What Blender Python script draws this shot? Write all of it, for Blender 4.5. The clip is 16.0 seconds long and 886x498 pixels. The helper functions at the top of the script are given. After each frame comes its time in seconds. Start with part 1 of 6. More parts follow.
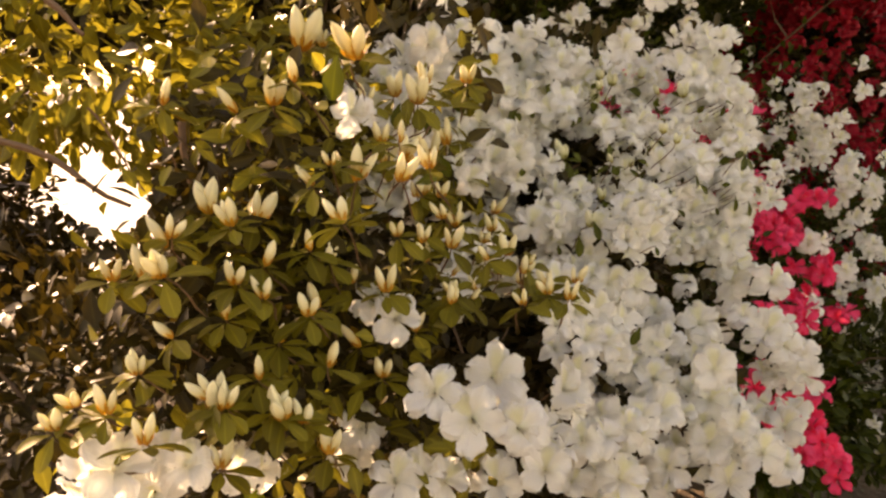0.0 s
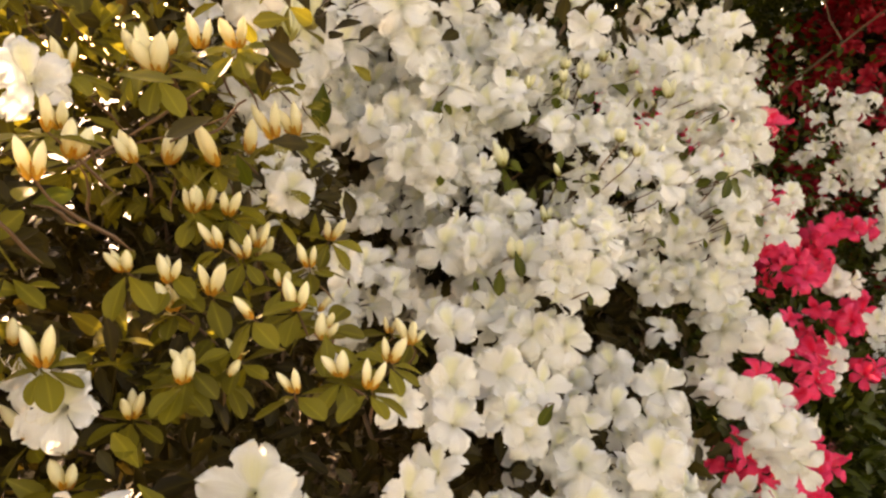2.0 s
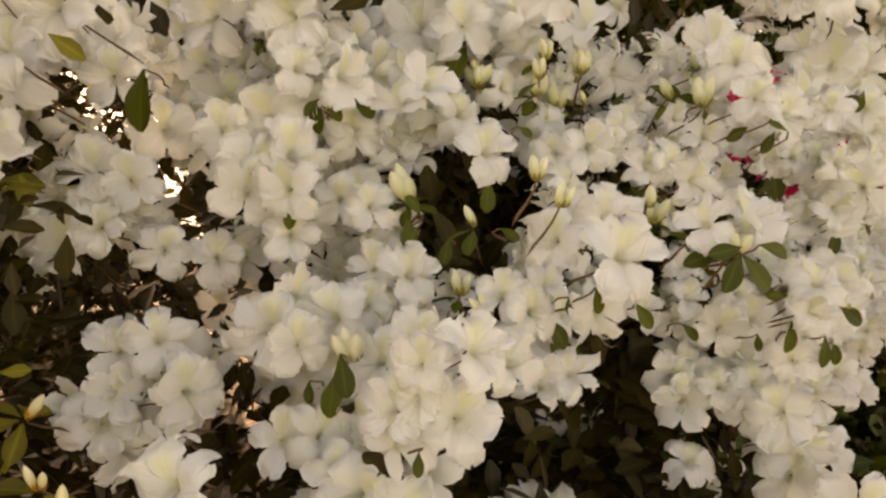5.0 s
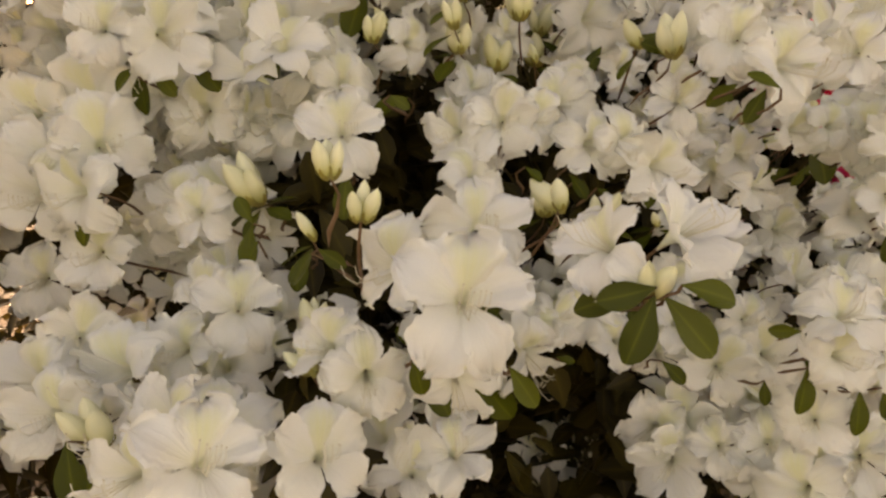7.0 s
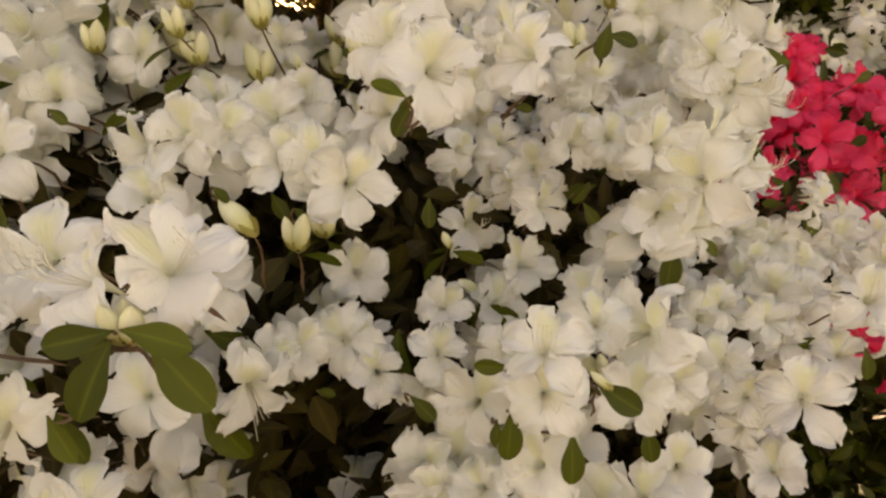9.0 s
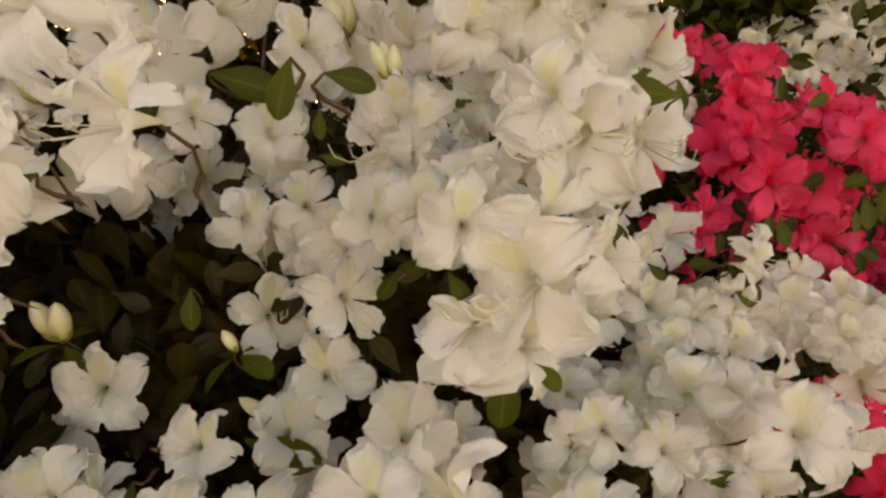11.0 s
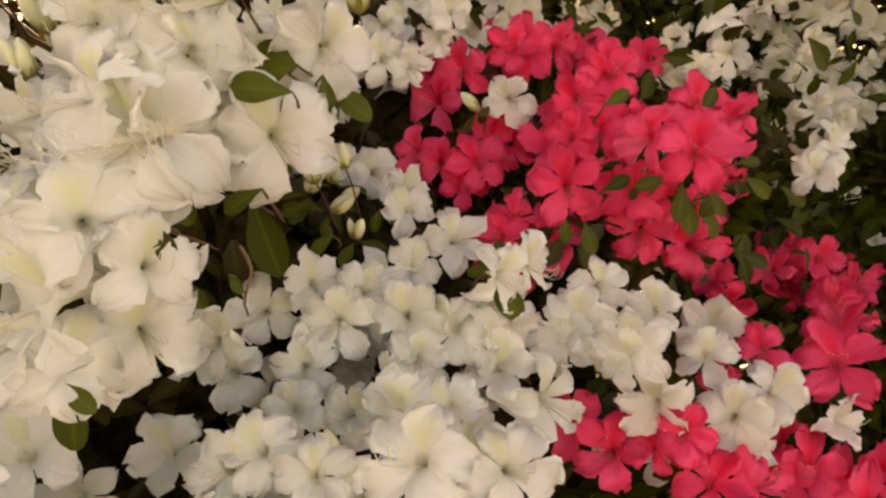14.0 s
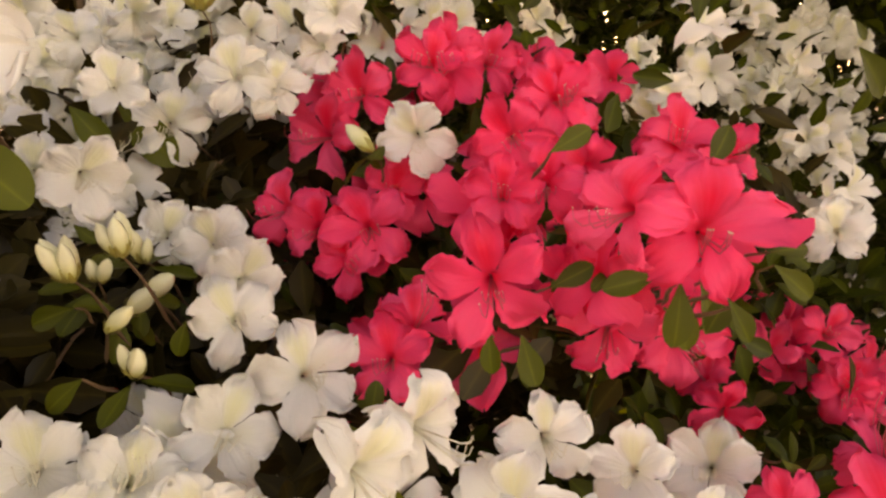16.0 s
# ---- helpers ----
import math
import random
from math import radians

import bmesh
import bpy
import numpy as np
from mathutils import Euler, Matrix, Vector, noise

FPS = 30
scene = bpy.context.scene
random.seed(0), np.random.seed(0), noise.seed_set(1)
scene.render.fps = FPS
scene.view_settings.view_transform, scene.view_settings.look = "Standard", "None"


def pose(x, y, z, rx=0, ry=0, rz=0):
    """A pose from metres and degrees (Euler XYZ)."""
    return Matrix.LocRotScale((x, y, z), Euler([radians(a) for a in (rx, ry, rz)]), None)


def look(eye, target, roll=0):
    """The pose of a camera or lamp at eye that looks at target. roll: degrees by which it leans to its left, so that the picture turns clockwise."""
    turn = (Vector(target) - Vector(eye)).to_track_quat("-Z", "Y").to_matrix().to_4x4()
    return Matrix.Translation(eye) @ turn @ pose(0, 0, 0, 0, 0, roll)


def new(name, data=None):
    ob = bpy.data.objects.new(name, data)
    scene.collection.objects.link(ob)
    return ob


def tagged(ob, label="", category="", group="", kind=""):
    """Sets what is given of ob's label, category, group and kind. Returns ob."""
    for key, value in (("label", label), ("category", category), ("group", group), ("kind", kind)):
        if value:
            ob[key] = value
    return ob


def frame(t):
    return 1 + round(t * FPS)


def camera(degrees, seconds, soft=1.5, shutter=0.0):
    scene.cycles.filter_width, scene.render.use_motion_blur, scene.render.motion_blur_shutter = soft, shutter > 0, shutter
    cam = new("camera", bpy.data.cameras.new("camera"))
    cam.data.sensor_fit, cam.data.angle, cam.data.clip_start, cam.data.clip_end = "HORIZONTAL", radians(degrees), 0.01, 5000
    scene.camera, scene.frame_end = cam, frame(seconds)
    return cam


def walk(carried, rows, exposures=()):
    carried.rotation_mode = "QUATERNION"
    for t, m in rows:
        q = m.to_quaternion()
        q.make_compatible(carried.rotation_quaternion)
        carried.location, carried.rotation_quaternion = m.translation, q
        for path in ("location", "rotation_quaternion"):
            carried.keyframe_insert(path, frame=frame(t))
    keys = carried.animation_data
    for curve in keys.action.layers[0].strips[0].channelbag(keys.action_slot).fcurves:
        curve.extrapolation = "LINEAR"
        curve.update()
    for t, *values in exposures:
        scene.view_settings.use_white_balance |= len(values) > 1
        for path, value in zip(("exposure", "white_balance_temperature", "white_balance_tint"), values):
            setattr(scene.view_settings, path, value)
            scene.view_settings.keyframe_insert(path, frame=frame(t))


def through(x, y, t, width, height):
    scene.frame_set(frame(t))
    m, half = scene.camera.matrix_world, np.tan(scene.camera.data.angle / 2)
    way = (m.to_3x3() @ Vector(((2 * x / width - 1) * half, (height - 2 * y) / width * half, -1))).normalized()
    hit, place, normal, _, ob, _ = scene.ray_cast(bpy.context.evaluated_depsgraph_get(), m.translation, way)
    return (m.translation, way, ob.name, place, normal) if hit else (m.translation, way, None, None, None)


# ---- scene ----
cam = camera(60.3, 16.0, soft=2.5)
METRES, EYE, TILT, LEAN, TURN = 2.0, 1.3, -12.0, 0.0, 0.0
ROWS = [
    (0.0, 0.0, 0.0, 0.0, -0.0, 0.0, 0.0),
    (0.5, 0.0412, 0.0189, 0.0032, 2.58, 0.3, -1.41),
    (1.0, 0.0681, 0.05, 0.0059, 2.84, -0.8, -0.09),
    (1.5, 0.0869, 0.0975, 0.0131, 3.34, -1.31, -2.77),
    (2.0, 0.1009, 0.1378, 0.0252, 3.71, -0.69, -4.01),
    (2.5, 0.1121, 0.1668, 0.0322, 4.15, -0.62, -3.54),
    (3.0, 0.1383, 0.2045, 0.0383, 7.74, -1.22, -3.72),
    (5.5, 0.2255, 0.3703, 0.0776, 17.6, -1.85, -8.41),
    (6.0, 0.2266, 0.4007, 0.0796, 15.97, -2.08, -7.16),
    (6.5, 0.2395, 0.4287, 0.0832, 19.79, -3.76, -7.28),
    (7.0, 0.2592, 0.4555, 0.0908, 24.14, -4.58, -6.91),
    (7.5, 0.2757, 0.471, 0.0944, 27.06, -4.3, -7.6),
    (8.0, 0.3015, 0.4851, 0.0988, 27.4, -3.8, -7.69),
    (8.5, 0.3277, 0.4977, 0.1002, 26.72, -3.67, -8.32),
    (9.0, 0.3388, 0.5166, 0.1046, 26.04, -3.84, -6.59),
    (9.5, 0.3423, 0.5521, 0.1116, 25.01, -4.1, -6.61),
    (12.0, 0.3866, 0.6403, 0.144, 27.8, -3.06, -5.73),
    (12.5, 0.4074, 0.653, 0.1446, 28.41, -2.98, -6.31),
    (13.0, 0.4296, 0.6614, 0.1468, 29.07, -2.77, -6.78),
    (13.5, 0.4471, 0.666, 0.1459, 29.3, -2.68, -7.04),
    (14.0, 0.4439, 0.6804, 0.1461, 29.93, -3.8, -5.89),
    (14.5, 0.4335, 0.7168, 0.1522, 29.81, -4.26, -6.81),
    (15.0, 0.4222, 0.7508, 0.1609, 29.67, -4.33, -7.14),
    (15.5, 0.4105, 0.7725, 0.1669, 29.15, -3.1, -7.26),
    (16.0, 0.4069, 0.7924, 0.1687, 26.69, -2.05, -5.73),
]
walk(cam, [(t, pose(0, 0, EYE, TILT, LEAN, TURN) @ pose(METRES * x, METRES * y, METRES * z, 90 + pitch, roll, yaw)) for t, x, y, z, yaw, pitch, roll in ROWS],
     [(0.0, 2.16, 15500, 34), (0.5, 2.66, 15500, 33), (1.0, 2.79, 15500, 33), (3.0, 2.63, 15500, 31), (6.0, 2.31, 16500, 32), (8.0, 2.21, 17000, 32), (9.5, 2.51, 16500, 32), (12.5, 2.16, 17500, 33), (14.0, 2.56, 17500, 34), (15.0, 2.71, 17500, 36), (16.0, 2.96, 18000, 38)])

# ---- world and sun: open shade, with the sun behind the shrubs ----
SUN_EL, SUN_AZ = 27.0, -50.0   # degrees up; degrees from +y towards +x
world = bpy.data.worlds.new("sky")
scene.world = world
world.use_nodes = True
wn = world.node_tree.nodes
sky = wn.new("ShaderNodeTexSky")
sky.sky_type, sky.sun_disc = "NISHITA", False
sky.sun_elevation, sky.sun_rotation = radians(SUN_EL), radians(SUN_AZ)
world.node_tree.links.new(sky.outputs[0], wn["Background"].inputs[0])
wn["Background"].inputs[1].default_value = 0.13
sun = new("sun", bpy.data.lights.new("sun", "SUN"))
sun.data.energy, sun.data.angle, sun.data.color = 4.2, radians(0.6), (1.0, 0.98, 0.94)
sd = Vector((math.sin(radians(SUN_AZ)) * math.cos(radians(SUN_EL)), math.cos(radians(SUN_AZ)) * math.cos(radians(SUN_EL)), math.sin(radians(SUN_EL))))
sun.matrix_world = look(sd * 30, (0, 0, 0))

# ---- materials ----
def material(name):
    m = bpy.data.materials.new(name)
    m.use_nodes = True
    n, l = m.node_tree.nodes, m.node_tree.links
    n.clear()
    out = n.new("ShaderNodeOutputMaterial")
    return m, n, l, out


def mix(n, l, f, a, b, mode="MIX"):
    x = n.new("ShaderNodeMix")
    x.data_type, x.blend_type = "RGBA", mode
    for k, v in ((0, f), (6, a), (7, b)):
        if isinstance(v, (int, float)):
            x.inputs[k].default_value = v
        elif isinstance(v, tuple):
            x.inputs[k].default_value = (*v, 1)
        else:
            l.new(v, x.inputs[k])
    return x.outputs[2]


def maths(n, l, op, a, b=0.0, clamp=False):
    x = n.new("ShaderNodeMath")
    x.operation, x.use_clamp = op, clamp
    for k, v in ((0, a), (1, b)):
        if isinstance(v, (int, float)):
            x.inputs[k].default_value = v
        else:
            l.new(v, x.inputs[k])
    return x.outputs[0]


def chance(n, l):
    """A random number for each object and each loose piece."""
    a, b = n.new("ShaderNodeObjectInfo"), n.new("ShaderNodeNewGeometry")
    return maths(n, l, "FRACT", maths(n, l, "ADD", a.outputs["Random"], b.outputs["Random Per Island"]))


def grain(n, l, scale, detail=3.0):
    t, x = n.new("ShaderNodeTexCoord"), n.new("ShaderNodeTexNoise")
    x.inputs["Scale"].default_value, x.inputs["Detail"].default_value = scale, detail
    l.new(t.outputs["Object"], x.inputs["Vector"])
    return x.outputs[0]


def attribute(n, name):
    a = n.new("ShaderNodeAttribute")
    a.attribute_name = name
    return a.outputs["Fac"]


def thin(m, n, l, out, colour, glow, share, rough, bump=None, gloss=0.3, strength=0.2, distance=0.0006):
    """A thin sheet: a coated front and light that comes through."""
    p, t, s = n.new("ShaderNodeBsdfPrincipled"), n.new("ShaderNodeBsdfTranslucent"), n.new("ShaderNodeMixShader")
    l.new(colour, p.inputs["Base Color"])
    l.new(glow, t.inputs["Color"])
    p.inputs["Roughness"].default_value, p.inputs["Specular IOR Level"].default_value = rough, gloss
    s.inputs[0].default_value = share
    l.new(p.outputs[0], s.inputs[1]), l.new(t.outputs[0], s.inputs[2]), l.new(s.outputs[0], out.inputs[0])
    if bump is not None:
        b = n.new("ShaderNodeBump")
        b.inputs["Strength"].default_value, b.inputs["Distance"].default_value = strength, distance
        l.new(bump, b.inputs["Height"])
        l.new(b.outputs[0], p.inputs["Normal"]), l.new(b.outputs[0], t.inputs["Normal"])


def petal_material(name, base, pale, blotch, throat, through, share):
    m, n, l, out = material(name)
    c = mix(n, l, chance(n, l), base, pale)
    c = mix(n, l, maths(n, l, "MULTIPLY", grain(n, l, 60.0), 0.28), c, tuple(v * 0.88 for v in base))
    c = mix(n, l, attribute(n, "throat"), c, throat)
    veins = maths(n, l, "POWER", maths(n, l, "ABSOLUTE", maths(n, l, "SINE", maths(n, l, "MULTIPLY", attribute(n, "across"), 11.0))), 0.6)
    c = mix(n, l, maths(n, l, "MULTIPLY", attribute(n, "blotch"), maths(n, l, "ADD", maths(n, l, "MULTIPLY", veins, 0.22), 0.7)), c, blotch)
    g = mix(n, l, 1.0, c, through, "MULTIPLY")
    fine = maths(n, l, "ADD", maths(n, l, "MULTIPLY", grain(n, l, 7.0), 1.0), maths(n, l, "MULTIPLY", veins, 0.16))
    thin(m, n, l, out, c, g, share, 0.55, fine, 0.25, 0.35, 0.0025)
    return m


WHITE = petal_material("white_petal", (0.82, 0.82, 0.788), (0.82, 0.808, 0.75), (0.77, 0.765, 0.49), (0.77, 0.78, 0.56), (0.99, 1.0, 0.94), 0.50)
RED = petal_material("rose_red_petal", (1.0, 0.060, 0.160), (1.0, 0.094, 0.218), (0.94, 0.02, 0.06), (0.94, 0.03, 0.08), (1.0, 0.9, 0.9), 0.44)
# deep red, darkened further with the shade around its shrub
DARKRED = petal_material("shaded_deep_red_petal", (0.32, 0.006, 0.018), (0.40, 0.011, 0.028), (0.2, 0.002, 0.012), (0.22, 0.003, 0.015), (1.0, 0.5, 0.5), 0.3)


def leaf_material(name, dark, light, through, share, gloss=0.45):
    m, n, l, out = material(name)
    c = mix(n, l, chance(n, l), dark, light)
    c = mix(n, l, maths(n, l, "MULTIPLY", grain(n, l, 90.0), 0.5), c, tuple(v * 0.7 for v in dark))
    c = mix(n, l, maths(n, l, "MULTIPLY", maths(n, l, "POWER", attribute(n, "rib"), 7.0), 0.45), c, tuple(min(1, v * 1.8) for v in light))
    thin(m, n, l, out, c, mix(n, l, 0.55, c, through), share, 0.42, grain(n, l, 160.0), gloss, 0.3, 0.0008)
    return m


LEAF = leaf_material("azalea_leaf", (0.034, 0.044, 0.003), (0.082, 0.094, 0.009), (0.15, 0.16, 0.012), 0.22, 0.16)
# a darker LEAF: the shade further back is put into its colour
SHADELEAF = leaf_material("shade_dimmed_leaf", (0.018, 0.026, 0.002), (0.046, 0.056, 0.005), (0.09, 0.10, 0.007), 0.14, 0.14)
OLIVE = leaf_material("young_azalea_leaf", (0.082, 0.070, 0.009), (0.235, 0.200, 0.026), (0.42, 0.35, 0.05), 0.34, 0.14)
# inner leaves: the shade inside the shrubs is put into this dark brown
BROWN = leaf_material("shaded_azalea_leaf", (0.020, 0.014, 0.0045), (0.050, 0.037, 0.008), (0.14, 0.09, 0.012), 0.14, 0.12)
SEPAL = leaf_material("bud_scale", (0.52, 0.19, 0.02), (0.62, 0.31, 0.04), (0.6, 0.35, 0.06), 0.25)


def bud_material(name, base, tip):
    m, n, l, out = material(name)
    c = mix(n, l, attribute(n, "throat"), base, tip)
    c = mix(n, l, maths(n, l, "MULTIPLY", chance(n, l), 0.3), c, tuple(v * 0.8 for v in tip))
    thin(m, n, l, out, c, c, 0.3, 0.5, grain(n, l, 220.0))
    return m


BUD = bud_material("cream_bud", (0.86, 0.81, 0.54), (0.70, 0.53, 0.17))
PALEBUD = bud_material("pale_green_bud", (0.80, 0.78, 0.56), (0.58, 0.58, 0.22))
PALESEPAL = leaf_material("green_bud_scale", (0.30, 0.24, 0.06), (0.40, 0.36, 0.12), (0.4, 0.36, 0.1), 0.25)
REDBUD = bud_material("red_bud", (0.72, 0.05, 0.09), (0.5, 0.02, 0.04))


def solid_material(name, a, b, scale, rough, bump=0.6, distance=0.003):
    m, n, l, out = material(name)
    p = n.new("ShaderNodeBsdfPrincipled")
    g = grain(n, l, scale, 6.0)
    c = mix(n, l, g, a, b)
    c = mix(n, l, maths(n, l, "MULTIPLY", grain(n, l, scale / 9), 0.6), c, tuple(v * 0.6 for v in a))
    l.new(c, p.inputs["Base Color"])
    p.inputs["Roughness"].default_value = rough
    k = n.new("ShaderNodeBump")
    k.inputs["Strength"].default_value, k.inputs["Distance"].default_value = bump, distance
    l.new(g, k.inputs["Height"]), l.new(k.outputs[0], p.inputs["Normal"]), l.new(p.outputs[0], out.inputs[0])
    return m


BARK = solid_material("grey_brown_bark", (0.10, 0.06, 0.035), (0.20, 0.13, 0.085), 60.0, 0.85)
TWIG = solid_material("reddish_twig", (0.13, 0.065, 0.03), (0.22, 0.12, 0.06), 120.0, 0.8)
STAMEN = solid_material("cream_stamen", (0.80, 0.76, 0.58), (0.85, 0.82, 0.7), 50.0, 0.6)
REDSTAMEN = solid_material("red_stamen", (0.65, 0.06, 0.10), (0.75, 0.12, 0.16), 50.0, 0.6)
ANTHER = solid_material("tan_anther", (0.66, 0.58, 0.42), (0.72, 0.66, 0.5), 50.0, 0.7)
SOIL = solid_material("leaf_mulch", (0.045, 0.03, 0.018), (0.13, 0.085, 0.05), 40.0, 0.95, 1.0, 0.02)
# made pale so that the added backdrop reads as glaring light
BRIGHT_GROUND = solid_material("pale_backdrop_ground", (0.62, 0.57, 0.50), (0.74, 0.70, 0.64), 30.0, 0.9, 0.8, 0.01)

# ---- the kit: petals, leaves, buds and twigs as plain arrays ----
rng = np.random.default_rng(7)


class Shape:
    """Vertices, quads, the material slot of each face, and three numbers for each vertex."""
    def __init__(self):
        self.v, self.f, self.m, self.a = [], [], [], []

    def grid(self, rows, slot, marks):
        """A sheet from rows of points; marks gives throat, blotch, across or rib for each point."""
        o, w = len(self.v), len(rows[0])
        for i, row in enumerate(rows):
            for j, p in enumerate(row):
                self.v.append(p), self.a.append(marks[i][j])
        for i in range(len(rows) - 1):
            for j in range(w - 1):
                k = o + i * w + j
                self.f.append((k, k + 1, k + 1 + w, k + w)), self.m.append(slot)

    def tube(self, line, radii, slot, sides=4, marks=(0, 0, 0)):
        """A round bar along a line of points."""
        rows, line = [], [Vector(p) for p in line]
        for i, p in enumerate(line):
            d = (line[min(i + 1, len(line) - 1)] - line[max(i - 1, 0)]).normalized()
            u = d.cross(Vector((0.31, 0.2, 0.93)) if abs(d.z) < 0.9 else Vector((1, 0, 0))).normalized()
            w = d.cross(u)
            rows.append([tuple(p + (u * math.cos(a) + w * math.sin(a)) * float(radii[i])) for a in (2 * math.pi * j / sides for j in range(sides + 1))])
        self.grid(rows, slot, [[marks] * (sides + 1)] * len(rows))

    def arrays(self):
        return np.array(self.v, float), np.array(self.f, np.int32), np.array(self.m, np.int32), np.array(self.a, np.float32)


def to_mesh(name, arrays, materials, smooth=True):
    v, f, s, a = arrays
    me = bpy.data.meshes.new(name)
    me.vertices.add(len(v)), me.loops.add(4 * len(f)), me.polygons.add(len(f))
    me.vertices.foreach_set("co", v.astype(np.float32).ravel())
    me.loops.foreach_set("vertex_index", f.ravel())
    me.polygons.foreach_set("loop_start", np.arange(0, 4 * len(f), 4, dtype=np.int32))
    me.polygons.foreach_set("material_index", s)
    me.polygons.foreach_set("use_smooth", np.full(len(f), smooth))
    for m in materials:
        me.materials.append(m)
    for k, key in enumerate(("throat", "blotch", "across")):
        me.attributes.new(key, "FLOAT", "POINT").data.foreach_set("value", np.ascontiguousarray(a[:, k]))
    me.attributes.new("rib", "FLOAT", "POINT").data.foreach_set("value", np.ascontiguousarray(a[:, 0]))
    me.update(calc_edges=True)
    return me


def joined(name, shapes, poses, materials):
    """One mesh of many pieces: shapes are arrays, poses pairs of (which shape, 4 x 4 matrix)."""
    vs, fs, ss, aa, o = [], [], [], [], 0
    for k, m in poses:
        v, f, s, a = shapes[k]
        m = np.asarray(m)
        vs.append(v @ m[:3, :3].T + m[:3, 3]), fs.append(f + o), ss.append(s), aa.append(a)
        o += len(v)
    return to_mesh(name, (np.concatenate(vs), np.concatenate(fs), np.concatenate(ss), np.concatenate(aa)), materials)


def flower_shape(seed, cup=0.0, fine=True, stamens=True, slim=1.0):
    """An open azalea blossom one unit across: a funnel that opens into five broad ruffled lobes, face to +z, the marked lobe to +y."""
    r = random.Random(seed)
    sh, nu, nv = Shape(), (17 if fine else 8), (17 if fine else 7)
    sway = (r.uniform(-0.10, 0.10), r.uniform(-0.10, 0.10))
    for k in range(5):
        mid = math.pi / 2 + radians((0, 70, 143, 217, 290)[k]) + r.uniform(-0.13, 0.13)
        size = r.uniform(0.84, 1.06) * (1.02, 0.97, 1.03, 1.03, 0.97)[k]
        bend, lift = r.uniform(-0.40, 0.14) + cup, r.uniform(-0.012, 0.012) + 0.022 * (k % 2)
        ph, ph2, ph3 = r.uniform(0, 6.3), r.uniform(0, 6.3), r.uniform(0, 6.3)
        amp, twist, groove = r.uniform(0.030, 0.068), r.uniform(-0.20, 0.20), r.uniform(0.010, 0.028)
        wide, skew, curl = r.uniform(0.86, 1.14), r.uniform(-0.07, 0.07), r.uniform(-0.20, 0.12)
        notch, roll = r.uniform(0.0, 0.03), r.uniform(-0.10, 0.06)
        rows, marks = [], []
        for i in range(nu):
            u = i / (nu - 1)
            row, mk = [], []
            for j in range(nv):
                w = 2 * j / (nv - 1) - 1
                if u < 0.30:
                    s = u / 0.30
                    rad, z, half = 0.010 + 0.065 * s ** 1.2, -0.42 + 0.27 * s, 0.70 + 0.06 * s
                    x, y = rad * math.cos(mid + w * half), rad * math.sin(mid + w * half)
                else:
                    s = 1 - (1 - (u - 0.30) / 0.70) ** 1.4
                    reach = 0.075 + 0.425 * size * s
                    broad = wide * slim * (0.060 + 0.140 * math.sin(min(1.0, s / 0.66) * 1.571))
                    broad *= math.sqrt(max(0.02, 1 - (max(0.0, s - 0.58) / 0.42) ** 2.4))
                    side = w * broad * (1 + 0.05 * math.sin(6 * s + ph + w) + 0.045 * math.sin(15 * s + ph3 + 2 * w) + 0.06 * math.sin(27 * s + ph2 - w)) + skew * s * s
                    c, sn = math.cos(mid), math.sin(mid)
                    reach += s * s * (0.018 * math.sin(4.0 * w + ph2) + 0.015 * math.sin(9 * w + ph) + 0.020 * math.sin(17 * w + ph3) - notch * max(0.0, 1 - 9 * w * w))
                    x, y = reach * c - side * sn, reach * sn + side * c
                    z = -0.15 + lift * s + 0.25 * math.sin(s * 1.5) - 0.17 * s ** 2.4 + bend * s * s * 0.55
                    z += 0.05 * w * w * s * (1 - 1.5 * s) - groove * math.exp(-10 * w * w) * math.sin(min(1, 1.1 * s) * 3.1)
                    z += (0.03 + twist) * w * min(1.0, 1.5 * s) * 0.8 + curl * s ** 3 * w * abs(w) + roll * s ** 4
                    z += amp * s * (math.sin(3.0 * w + 2 * s + ph) * 0.8 + 0.8 * math.sin(6.5 * w + 4 * s + ph2) * abs(w) + 0.5 * math.sin(12 * w + 3 * s + ph3) * w * w + 0.95 * math.sin(16 * s + ph + 4 * w) * abs(w) ** 3)
                    x, y = x + sway[0] * z * 0.5, y + sway[1] * z * 0.5
                row.append((x, y, z))
                th = max(0.0, 1 - u / 0.46) ** 1.3
                bl = 0.0
                if k == 0:
                    bl = max(0.0, 1 - ((u - 0.48) / 0.34) ** 2) * max(0.0, 1 - (w / 0.78) ** 2)
                elif k in (1, 4):
                    bl = 0.22 * max(0.0, 1 - ((u - 0.40) / 0.18) ** 2) * max(0.0, 1 - (w / 0.6) ** 2)
                mk.append((th, bl, w))
            rows.append(row), marks.append(mk)
        sh.grid(rows, 0, marks)
    if stamens:
        for k in range(6):
            a = -1.57 + (k - 2.5) * 0.25 + r.uniform(-0.12, 0.12)
            far, out = (r.uniform(0.20, 0.42), r.uniform(0.06, 0.15)) if k else (0.52, 0.16)
            dx, dy = math.cos(a), math.sin(a)
            pts = [(0.01 * dx, 0.01 * dy, -0.44), (0.05 * dx, 0.05 * dy, -0.16), (0.10 * dx, 0.9 * out * dy, 0.3 * far), (0.14 * dx, 1.15 * out * dy, 0.7 * far), (0.16 * dx, 0.7 * out * dy, far), (0.16 * dx, 0.2 * out * dy + 0.02, 1.12 * far)]
            sh.tube(pts, (0.0065, 0.006, 0.0055, 0.005, 0.005, 0.004), 1, 3)
            x, y, z = pts[-1]
